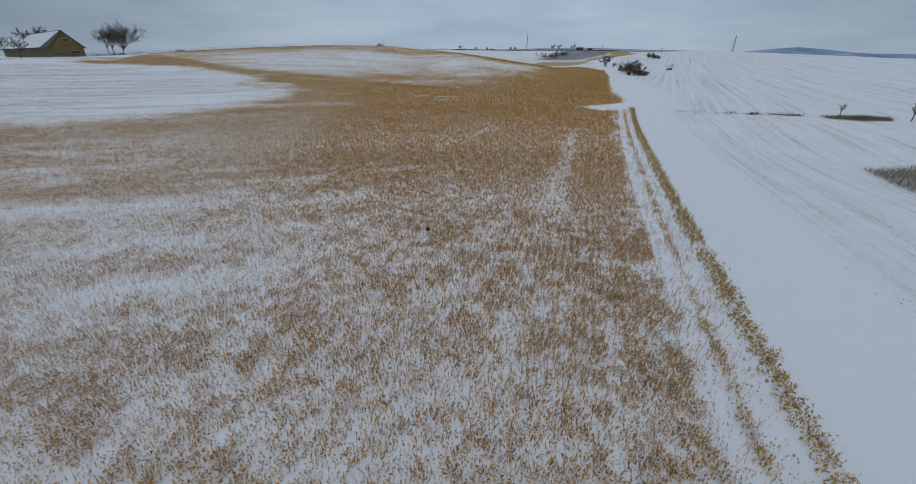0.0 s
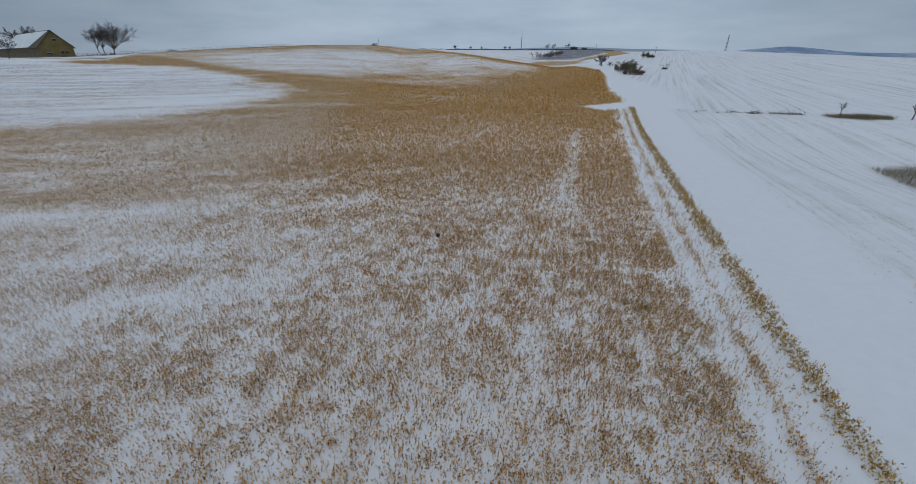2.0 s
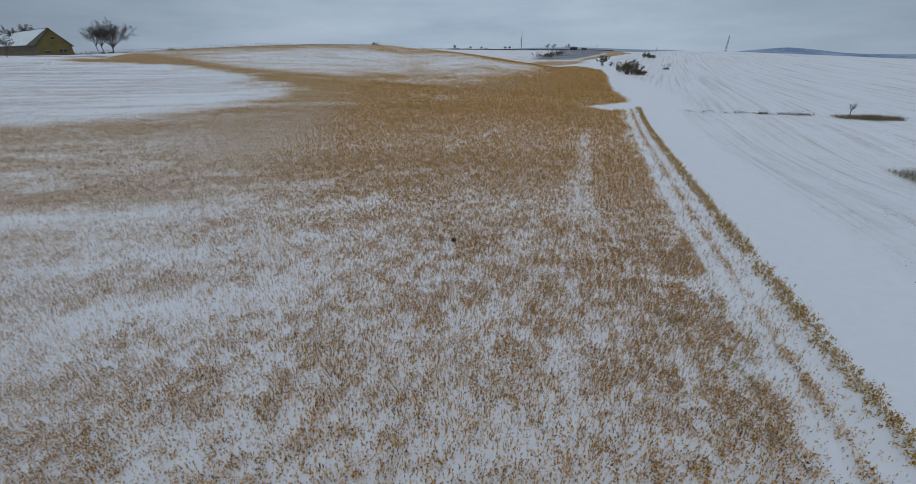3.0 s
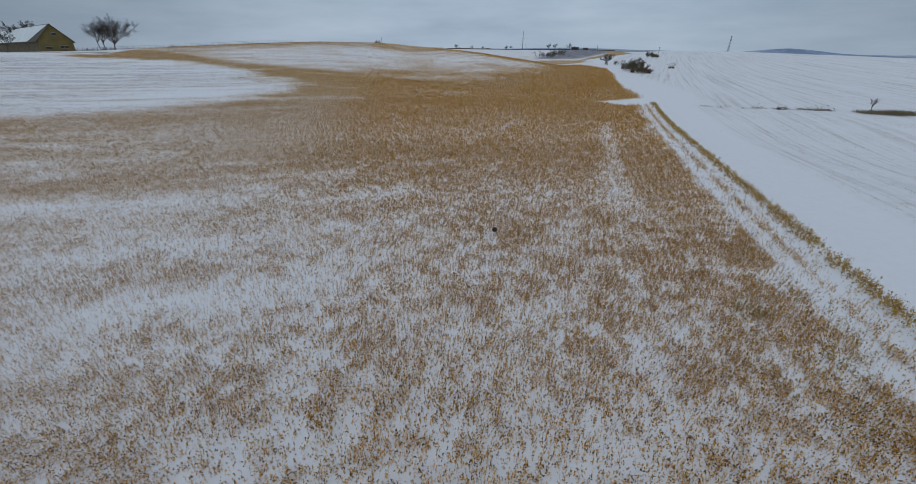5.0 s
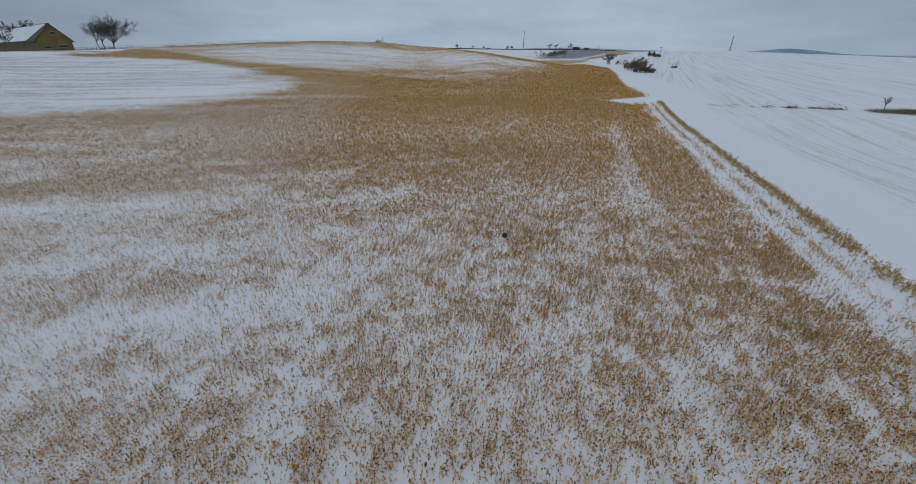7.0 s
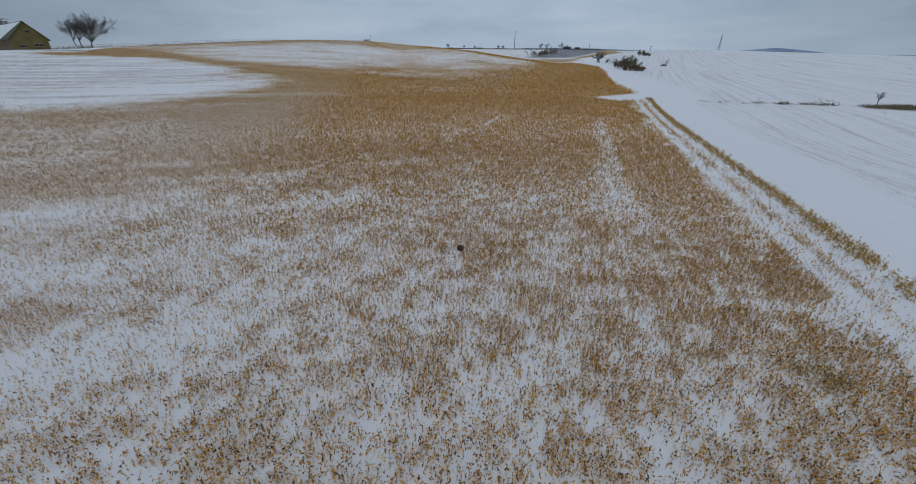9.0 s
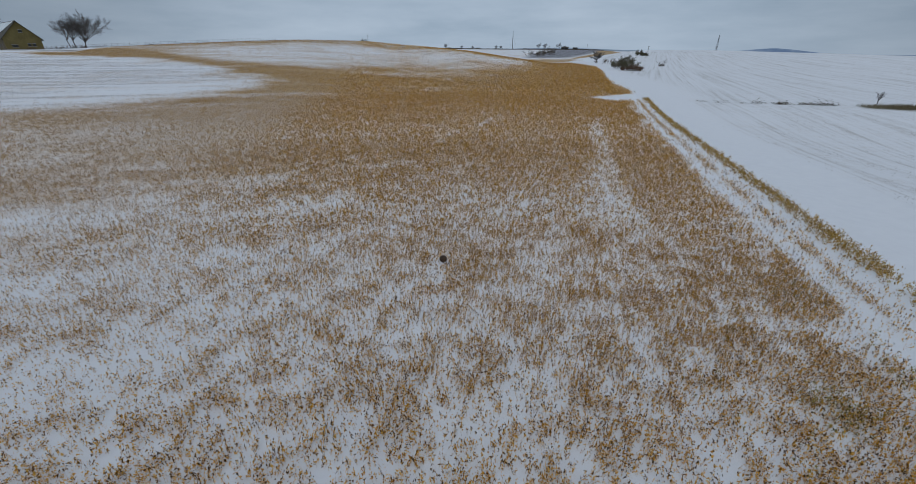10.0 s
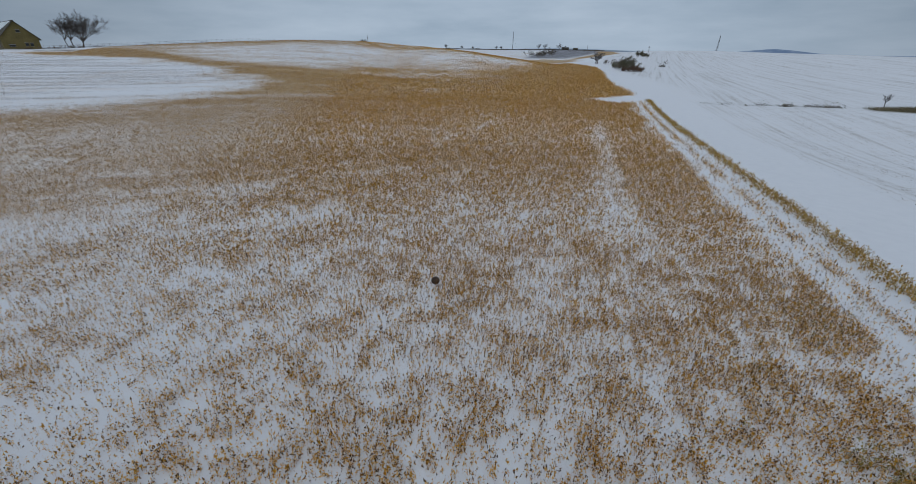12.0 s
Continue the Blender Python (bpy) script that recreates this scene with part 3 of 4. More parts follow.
# ---- the dry crop ----
def crop_plants(name, px, py, height, leaf_n, leaf_size, stem_r, stem_n, spread, mat_leaf, label, seed=1, wide=0.29):
    """Dead crop plants: thin leaning stems with shrivelled leaves hanging from their upper part; one mesh of leaves, one of stems."""
    g = np.random.default_rng(seed)
    n = len(px)
    pz = land(px, py) - 0.01
    h = height * g.uniform(0.6, 1.25, n)
    lean = g.normal(0, 0.16, (n, 2)) + (0.05, 0.03)
    root = np.stack([px, py, pz], -1)
    top = root + np.stack([lean[:, 0] * h, lean[:, 1] * h, h], -1)
    # leaves
    t = g.uniform(0.1, 1.05, (n, leaf_n))[..., None]
    c = root[:, None] * (1 - t) + top[:, None] * t
    ang = g.uniform(0, 2 * np.pi, (n, leaf_n))
    off = g.uniform(0.2, 1.0, (n, leaf_n)) * spread
    c = c + np.stack([np.cos(ang) * off, np.sin(ang) * off, g.normal(0, 0.02, (n, leaf_n))], -1)
    thin = 1 - 0.36 * ease((-px - 1.5 - 0.16 * py) / 10.0)
    size = (leaf_size * g.uniform(0.5, 1.3, (n, leaf_n)) * thin[:, None])[..., None]
    droop = np.where(g.random((n, leaf_n)) < 0.68, g.uniform(0.7, 1.5, (n, leaf_n)) * g.choice([-1.0, 1.0], (n, leaf_n)), g.uniform(-0.7, 0.7, (n, leaf_n)))
    d = np.stack([np.cos(ang) * np.cos(droop), np.sin(ang) * np.cos(droop), np.sin(droop)], -1) * size
    roll = g.uniform(-0.9, 0.9, (n, leaf_n))[..., None]
    side = np.stack([-np.sin(ang), np.cos(ang), np.zeros_like(ang)], -1)
    up = np.cross(d / size, side)
    w = (side * np.cos(roll) + up * np.sin(roll)) * size * wide
    # a shrivelled leaf or pod: one long triangle, hollowed by its turn
    v = np.stack([c - d * 0.5 - w, c - d * 0.4 + w, c + d * 0.6], 2).reshape(-1, 3, 3)
    faces = np.arange(len(v) * 3).reshape(-1, 3)
    leaves = raw_mesh(name, v.reshape(-1, 3), faces, mat_leaf)
    tagged(leaves, label, "dry crop", kind="stuff")
    if not stem_n:
        return
    # stems: thin tapering spikes
    reps = []
    for q in range(stem_n):
        o = g.normal(0, spread * 0.35, (n, 3)) * (1, 1, 0)
        b, e = root + o * 0.3, root + (top - root) * g.uniform(0.7, 1.0, (n, 1)) + o * 1.6
        a3 = g.uniform(0, np.pi, n)
        r3 = np.stack([np.cos(a3), np.sin(a3), np.zeros(n)], -1) * stem_r
        reps.append(np.stack([b - r3, b + r3, e], 1))
    v = np.concatenate(reps)
    faces = np.arange(len(v) * 3).reshape(-1, 3)
    stems = raw_mesh(name.replace("leaves", "stems"), v.reshape(-1, 3), faces, MAT_STEM)
    tagged(stems, "thin dark dead stems standing out of snow", "dry crop", kind="stuff")


def scatter(r0, r1, per_m2, seed, cover=field_cover, span=radians(63)):
    """Rooting places between two distances, thinning out a little past both."""
    g = np.random.default_rng(seed)
    a0, a1 = r0 * 0.9, r1 * 1.1
    n = int(per_m2 * span * (a1 * a1 - a0 * a0))
    r, a = np.sqrt(g.uniform(a0 * a0, a1 * a1, n)), g.uniform(-span, span, n)
    go = g.random(n) < ease((r - a0) / (0.2 * r0)) * (1 - ease((r - 0.9 * r1) / (0.2 * r1)))
    r, a = r[go], a[go]
    n = len(r)
    x, y = r * np.sin(a), r * np.cos(a)
    # drill rows run with the track
    p = x - track_x(y)
    snap = np.round(p / 0.26) * 0.26 + g.normal(0, 0.07, n)
    x = np.where((p < -2.5) & (g.random(n) < 0.4), snap + track_x(y), x)
    # plants stand in clumps, which run together where the stand is thick
    c = cover(x, y)
    keep = g.random(n) < c * (0.38 + 0.62 * ease((fbm(x * 3.4, y * 3.4, 3) - 0.66 + 0.36 * c) / 0.26))
    return x[keep], y[keep]


LOOK = "dry ochre-brown crop plants standing in thin snow"
bx, by = scatter(3.9, 17, 720, 11)
crop_plants("crop_leaves", bx, by, 0.15, 4, 0.038, 0.0016, 3, 0.022, MAT_LEAF, LOOK, 1, 0.26)
bx, by = scatter(0.3, 3.9, 400, 17, span=math.pi)
crop_plants("crop_leaves", bx, by, 0.15, 4, 0.038, 0.0016, 2, 0.022, MAT_LEAF, LOOK, 9, 0.26)
bx, by = scatter(17, 30, 330, 12)
crop_plants("crop_leaves", bx, by, 0.15, 3, 0.053, 0.003, 1, 0.026, MAT_LEAF, LOOK, 2)
bx, by = scatter(30, 60, 105, 13)
crop_plants("crop_leaves", bx, by, 0.16, 3, 0.080, 0.004, 0, 0.045, MAT_LEAF_FAR, LOOK, 3)
bx, by = scatter(60, 135, 20, 14)
crop_plants("crop_leaves", bx, by, 0.14, 2, 0.16, 0.006, 0, 0.12, MAT_LEAF_FAR, LOOK, 6)
bx, by = scatter(135, 232, 7, 19, span=radians(45))
crop_plants("crop_leaves", bx, by, 0.15, 2, 0.24, 0.006, 0, 0.2, MAT_LEAF_FAR, LOOK, 11)
bx, by = scatter(45, 165, 50, 15, cover=slope_cover)
crop_plants("stubble_leaves", bx, by, 0.07, 1, 0.12, 0.004, 0, 0.08, MAT_DULL, "thin grey-brown stubble on the snowy slope", 7)
bx, by = scatter(8, 75, 40, 16, cover=drilled_cover)
crop_plants("stubble_leaves", bx, by, 0.05, 2, 0.038, 0.004, 0, 0.05, MAT_DULL, "thin grey-brown stubble along drill lines in snow", 8)


def weedy_cover(x, y):
    """Greener weeds in patches at the corner of the stand, and here and there along the headland."""
    u = x - track_x(y)
    patch = fbm(x * 1.1 + 7, y * 1.1 + 2, 3)
    edge = np.exp(-(((u + 2.7) / 0.8) ** 2)) * (y < 18) * 0.5
    return np.maximum(inside(x, y, WEEDY, 1.0), edge) * ease((patch - 0.36) / 0.2)


MAT_OLIVE = leaf_material("olive_green_weed", [(0.0, (0.05, 0.045, 0.015)), (0.3, (0.22, 0.18, 0.05)), (0.65, (0.48, 0.34, 0.08)), (0.88, (0.42, 0.40, 0.16)), (1.0, (0.62, 0.56, 0.42))], thin=0.4)
bx, by = scatter(5, 17, 230, 18, cover=weedy_cover)
crop_plants("weed_leaves", bx, by, 0.19, 8, 0.034, 0.003, 3, 0.04, MAT_OLIVE, "olive-green weeds in patches among the dry crop", 10, 0.3)


def strip_cover(x, y):
    u = x - track_x(y)
    hole = 1 - 0.85 * np.exp(-(((y - 13.2) / 0.35) ** 2))
    return np.exp(-(((u + 0.22) / (0.22 + 0.16 * fbm(y * 0.5, y * 0 + 3))) ** 4)) * (y < 56) * hole


def scatter_strip(y0, y1, per_m, seed):
    g = np.random.default_rng(seed)
    n = int(per_m * (y1 - y0))
    y = g.uniform(y0, y1, n)
    x = track_x(y) - 0.22 + g.uniform(-0.5, 0.5, n)
    keep = g.random(n) < strip_cover(x, y)
    return x[keep], y[keep]


MAT_WEED = leaf_material("dry_olive_brown_weed", [(0.0, (0.10, 0.065, 0.018)), (0.3, (0.36, 0.21, 0.04)), (0.72, (0.62, 0.38, 0.08)), (0.88, (0.42, 0.36, 0.13)), (1.0, (0.74, 0.62, 0.44))])
sx, sy = scatter_strip(1, 20, 230, 21)
crop_plants("weed_leaves", sx, sy, 0.25, 9, 0.050, 0.004, 2, 0.05, MAT_WEED, "dense strip of dry brown weeds along the snowy track", 4)
sx, sy = scatter_strip(20, 55, 130, 22)
crop_plants("weed_leaves", sx, sy, 0.22, 7, 0.07, 0.006, 1, 0.07, MAT_WEED, "dense strip of dry brown weeds along the snowy track", 5)


# ---- trees and bushes ----
def limb(rnd, start, way, length, radius, level, out, angle=0.65, kids=7, up=0.25):
    """A limb that bends upwards and sends out side shoots all along its upper two thirds."""
    steps = 5
    p, d = Vector(start), Vector(way).normalized()
    pts, rad = [p.copy()], [radius]
    for i in range(steps):
        d = (d + Vector((rnd.gauss(0, 0.10), rnd.gauss(0, 0.10), rnd.gauss(0, 0.07) + up * 0.10))).normalized()
        p = p + d * length / steps
        pts.append(p.copy())
        rad.append(radius * (1 - 0.8 * (i + 1) / steps))
    out.append((level, pts, rad))
    if level <= 0:
        return
    for k in range(kids):
        s = 0.25 + 0.75 * (k + rnd.random()) / kids
        i = min(int(s * steps), steps - 1)
        f = s * steps - i
        q = pts[i].lerp(pts[i + 1], f)
        e = (pts[i + 1] - pts[i]).normalized()
        t = Vector((rnd.gauss(0, 1), rnd.gauss(0, 1), rnd.gauss(0, 0.6)))
        t = (t - e * t.dot(e)).normalized()
        a = angle * rnd.uniform(0.6, 1.3)
        r = rad[i] + (rad[i + 1] - rad[i]) * f
        limb(rnd, q, e * math.cos(a) + t * math.sin(a), length * rnd.uniform(0.34, 0.55) * (1.15 - 0.5 * s), max(r * 0.6, 0.001), level - 1, out, angle, max(kids - 1, 4), up)


def branches_mesh(segs, least):
    bm = bmesh.new()
    for level, pts, rad in segs:
        if level <= 0:
            pts, rad = [pts[0], pts[-1]], [rad[0], rad[-1]]
        tube(bm, pts, [max(r, least) for r in rad], 6 if level > 2 else 4 if level > 1 else 3)
    return bm


def bare_tree(x, y, height, seed, label, levels=3, limbs=8, spread=0.75, least=0.012, fork=0.22, group="", name="tree", lean=0.05, kids=8, bent=(0.0, 0.0), girth=0.022):
    rnd = random.Random(seed)
    ob = thing(name, pose(x, y, float(land(x, y)) - 0.1), label, "tree", group)
    bm = bmesh.new()
    top = Vector((rnd.gauss(0, lean) * height, rnd.gauss(0, lean) * height, height * fork))
    r = height * girth
    tube(bm, [Vector((0, 0, 0)), top * 0.3, top], [r * 1.5, r * 1.1, r], 8)
    part("trunk", bm, MAT_BARK, ob)
    out = []
    for k in range(limbs):
        a = 2 * math.pi * (k + rnd.uniform(-0.3, 0.3)) / limbs
        s = spread * (0.15 if k == 0 else rnd.uniform(0.45, 1.1))
        limb(rnd, top * rnd.uniform(0.85, 1.0), (math.cos(a) * math.sin(s), math.sin(a) * math.sin(s), math.cos(s)), height * (1 - fork) * rnd.uniform(0.75, 1.0) * (1.0 - 0.12 * s), r * 0.62, levels, out, 0.62, kids)
    tall = max(p.z for q in out for p in q[1])
    for q in out:
        for p in q[1]:
            p.z = top.z + (p.z - top.z) * (height - top.z) / (tall - top.z) if p.z > top.z else p.z
    for q in out:
        for p in q[1]:
            p.x, p.y = p.x + bent[0] * (p.z - top.z * 0.6), p.y + bent[1] * (p.z - top.z * 0.6)
    tagged(part("crown", branches_mesh(out, least), MAT_BARK, ob, "bare twiggy crown without leaves"), kind="stuff")
    return ob


def thicket(x, y, length, width, height, seed, label, n=14, turn=0.0, levels=2, name="bush", least=0.02, leafy=0, mat_leaf=None, category="bush"):
    rnd = random.Random(seed)
    ob = thing(name, pose(x, y, float(land(x, y)) - 0.05, 0, 0, turn), label, category)
    segs, zs = [], []
    ca, sa = math.cos(radians(turn)), math.sin(radians(turn))
    for k in range(n):
        a, b = rnd.uniform(-0.5, 0.5) * length, rnd.uniform(-0.5, 0.5) * width
        z = float(land(x + a * ca - b * sa, y + a * sa + b * ca)) - float(land(x, y)) - 0.05
        h = height * rnd.uniform(0.55, 1.05) * (1 - 0.5 * (2 * a / length) ** 2)
        out = []
        limb(rnd, (a, b, z), (rnd.gauss(0, 0.45), rnd.gauss(0, 0.45), 1), h, h * 0.014, levels, out, 0.7, 6)
        segs += out
    tagged(part("branch_mass", branches_mesh(segs, least), MAT_TWIG, ob), kind="stuff")
    if leafy:
        tips = [s[1][-1] for s in segs if s[0] <= 1]
        bm = bmesh.new()
        for k in range(leafy):
            p = rnd.choice(tips) + Vector((rnd.gauss(0, 0.18), rnd.gauss(0, 0.18), rnd.gauss(0, 0.15)))
            s = rnd.uniform(0.05, 0.11) * (1 + 0.07 * height)
            u = Vector((rnd.gauss(0, 1), rnd.gauss(0, 1), rnd.gauss(0, 1))).normalized()
            w = u.orthogonal().normalized()
            bm.faces.new([bm.verts.new(p + q) for q in (u * s, w * s * 0.6, -u * s, -w * s * 0.6)])
        tagged(part("foliage", bm, mat_leaf or MAT_TWIG, ob), kind="stuff")
    return ob


MAT_BRAMBLE = leaf_material("reddish_bramble_leaf", [(0.0, (0.045, 0.025, 0.018)), (0.5, (0.12, 0.07, 0.045)), (1.0, (0.22, 0.13, 0.08))])
MAT_DARKLEAF = leaf_material("dark_hawthorn_leaf", [(0.0, (0.05, 0.055, 0.035)), (0.5, (0.11, 0.115, 0.065)), (1.0, (0.22, 0.19, 0.11))])

bare_tree(-125.5, 160.7, 11.8, 4, "large bare winter tree with broad round crown beside fence", 3, 17, 0.98, 0.010, 0.19, kids=9, bent=(0.16, 0.13), girth=0.013)
bare_tree(-128.8, 160.6, 11.2, 9, "bare winter tree with slender trunk beside fence", 3, 11, 0.70, 0.010, 0.27, bent=(0.2, 0.16), girth=0.011)
bare_tree(-129.4, 159.2, 10.3, 10, "bare winter tree with thin leaning trunk", 3, 9, 0.66, 0.010, 0.3, bent=(0.2, 0.16), girth=0.010)
bare_tree(-139.0, 135.5, 6.8, 14, "bare tree standing before the barn wall", 3, 8, 0.9, 0.01, 0.3, girth=0.014)
bare_tree(-140.5, 130.5, 6.8, 15, "bare tree standing before the long barn", 3, 7, 0.9, 0.01, 0.3, girth=0.014)
bare_tree(-195.5, 201.0, 13.0, 16, "bare tree crown rising behind the barn roof", 3, 9, 0.9, 0.03, 0.3)


# ---- barn ----
def barn():
    """Long plastered barn: x across the gable, y along the ridge, away from the field."""
    mx, my = -146.5, 161.2
    axis = math.degrees(math.atan2(0.60, -0.80)) - 90
    z = float(land(mx, my)) - 0.4
    ob = thing("barn", pose(mx, my, z, 0, 0, axis), "long old barn with ochre plaster walls and snow-covered roof", "barn")
    W, L, E, H = 4.7, 112.0, 4.2, 9.2
    gable = prism(bmesh.new(), [(-W, 0), (W, 0), (W, E), (0, H - 0.25), (-W, E)], 0.0, 0.45)
    part("gable_wall", gable, MAT_PLASTER, ob, "ochre plaster gable with stained patches")
    part("gable_wall", prism(bmesh.new(), [(-W, 0), (W, 0), (W, E), (0, H - 0.25), (-W, E)], L - 0.45, L), MAT_PLASTER, ob)
    # this long wall has the overhang's shade painted into its plaster
    part("side_wall", boxed(-W, -W + 0.45, 0.452, L - 0.452, 0, E), MAT_PLASTER_SHADED, ob, "long plaster wall painted dark for the shade under the eave")
    part("side_wall", boxed(W - 0.45, W, 0.452, L - 0.452, 0, E), MAT_PLASTER, ob)
    slope = (H - E) / W
    for s in (-1, 1):
        o = [(0, H), (s * (W + 0.6), E - 0.6 * slope), (s * (W + 0.6), E - 0.6 * slope - 0.22), (0, H - 0.24)]
        roof = part("roof", prism(bmesh.new(), o, -0.55, L + 0.5), MAT_ROOF, ob, "dark rusty roof slope under snow")
        o = [(s * 0.25, H + 0.0 - 0.25 * slope + 0.02), (s * (W + 0.55), E - 0.55 * slope + 0.02), (s * (W + 0.55), E - 0.55 * slope + 0.14), (s * 0.25, H - 0.25 * slope + 0.16)]
        snow = prism(bmesh.new(), o, 0.0, L + 0.3)
        for v in snow.verts:
            if v.co.y < 1:
                v.co.y = 1.5 + 13.0 * min(1.0, abs(v.co.x) / (W + 0.62)) ** 1.3
        part("snow_cover", snow, MAT_ROOFSNOW, roof, "white snow lying on the roof")
    part("ridge_cap", prism(bmesh.new(), [(-0.3, H - 0.18), (0, H + 0.1), (0.3, H - 0.18), (0, H + 0.02)], -0.56, L + 0.51), MAT_ROOF, ob)
    for yy in (26.0, 62.0):
        vent = part("roof_vent", boxed(-0.6, 0.6, yy, yy + 1.2, H - 0.8, H + 1.0, bevel=0.04), MAT_GREY, ob, "square ridge vent with a small cap")
        part("cap", prism(bmesh.new(), [(-0.95, H + 1.0), (0, H + 1.5), (0.95, H + 1.0)], yy - 0.3, yy + 1.5), MAT_ROOFSNOW, vent)
    # openings of the gable
    for cx, z0, w, h in ((0.3, 5.7, 1.0, 0.75), (-2.4, 1.2, 1.5, 0.6), (1.3, 1.5, 0.85, 0.85), (2.5, 1.5, 0.85, 0.85)):
        win = part("window", boxed(cx - w / 2, cx + w / 2, -0.004, 0.06, z0, z0 + h), MAT_DARK, ob, "dark unglazed window opening")
        part("sill", boxed(cx - w / 2 - 0.1, cx + w / 2 + 0.1, -0.12, -0.006, z0 - 0.1, z0 - 0.004), MAT_GREY, win)
        part("lintel", boxed(cx - w / 2 - 0.1, cx + w / 2 + 0.1, -0.05, -0.006, z0 + h + 0.004, z0 + h + 0.16), MAT_GREY, win)
    part("plinth", boxed(-W - 0.08, W + 0.08, -0.09, -0.01, -0.3, 0.55), MAT_GREY, ob, "grey stained plinth")
    for k in range(18):
        yy = 7.0 + k * 5.6
        win = part("window", boxed(-W - 0.02, -W + 0.05, yy, yy + 1.3, 1.3, 2.2), MAT_DARK, ob, "dark low stable window")
        part("sill", boxed(-W - 0.12, -W - 0.022, yy - 0.1, yy + 1.4, 1.18, 1.29), MAT_GREY, win)
    door = part("door", boxed(-W - 0.06, -W - 0.003, 3.2, 5.0, 0, 2.3), MAT_WOOD, ob, "grey wooden stable door")
    part("door_frame", boxed(-W - 0.1, -W - 0.062, 3.1, 3.22, 0, 2.4), MAT_WOOD, door)
    for k in range(16):
        yy = 8 + k * 6.0
        part("support_post", boxed(-W - 0.52, -W - 0.40, yy, yy + 0.12, -0.3, E - 0.52), MAT_WOOD, ob)
    return ob


barn()


# ---- fence along the hill ----
def fence(points, gap, label):
    pts = [Vector((x, y, float(land(x, y)))) for x, y in points]
    ob = thing("fence", Matrix.Translation(pts[0]), label, "fence")
    rnd = random.Random(5)
    line = []
    for a, b in zip(pts, pts[1:]):
        k = max(1, round((b - a).length / gap))
        line += [a.lerp(b, i / k) for i in range(k)]
    line.append(pts[-1])
    post = bmesh.new()
    tube(post, [(0, 0, -0.3), (0, 0, 1.1), (0, 0, 1.15)], [0.055, 0.05, 0.035], 6)
    first = None
    foot = []
    for p in line:
        q = Vector((p.x, p.y, float(land(p.x, p.y)))) - pts[0]
        foot.append(q)
        if first is None:
            first = part("post", post, MAT_WOOD, ob)
            o = first
        else:
            o = new("post", first.data)
            o.parent = ob
        o.location = q
        o.rotation_euler = (rnd.gauss(0, 0.05), rnd.gauss(0, 0.05), rnd.uniform(0, 3))
    for hgt in (0.5, 0.98):
        bm = bmesh.new()
        tube(bm, [q + Vector((0, 0, hgt + rnd.gauss(0, 0.03))) for q in foot], [0.025] * len(foot), 4)
        part("rail", bm, MAT_WOOD, ob)
    return ob


crest = [(math.sin(radians(a)) * float(RR_at(radians(a))) * s, math.cos(radians(a)) * float(RR_at(radians(a))) * s) for a, s in ((a, 0.90 + 0.15 * max(0.0, (a + 30) / 10) ** 2) for a in np.arange(-36.5, -19, 2.0))]
fence([(-143.5, 163.5), (-131, 162), (-121, 164)], 2.2, "old grey wooden fence by the barn and trees")
fence(crest, 2.1, "long grey post-and-rail fence along the hill")


g_s = random.Random(19)
for k in range(12):
    s = k / 11
    thicket(-143 + 22 * s, 158.5 + 3.5 * s + g_s.gauss(0, 0.6), g_s.uniform(1.5, 3.5), 1.2, g_s.uniform(0.5, 1.3), 500 + k, "low dark weeds and briars along the old fence", 9, g_s.uniform(-20, 20), 1, "briar", 0.02, 60, MAT_BRAMBLE)


# ---- masts and poles ----
def lattice_mast(x, y, height, width, label):
    z = float(land(x, y)) - 0.3
    ob = thing("lattice_mast", pose(x, y, z, 0, 0, 20), label, "mast")
    top = width * 0.35
    leg = lambda sx, sy, h: Vector((sx * (width + (top - width) * h / height) / 2, sy * (width + (top - width) * h / height) / 2, h))
    for sx, sy in ((1, 1), (-1, 1), (-1, -1), (1, -1)):
        bm = bmesh.new()
        tube(bm, [leg(sx, sy, 0), leg(sx, sy, height)], [0.09, 0.07], 5)
        part("leg", bm, MAT_STEEL, ob)
    k = 9
    bm = bmesh.new()
    for i in range(k):
        h0, h1 = height * i / k, height * (i + 1) / k
        cs = ((1, 1), (-1, 1), (-1, -1), (1, -1))
        for a, b in zip(cs, cs[1:] + cs[:1]):
            tube(bm, [leg(*a, h0), leg(*b, h1)], [0.045] * 2, 4)
            tube(bm, [leg(*a, h1), leg(*b, h1)], [0.045] * 2, 4)
    part("bracing", bm, MAT_STEEL, ob)
    bm = bmesh.new()
    tube(bm, [(0, 0, height - 0.5), (0, 0, height + 1.8)], [0.06, 0.04], 5)
    part("antenna", bm, MAT_STEEL, ob)
    return ob


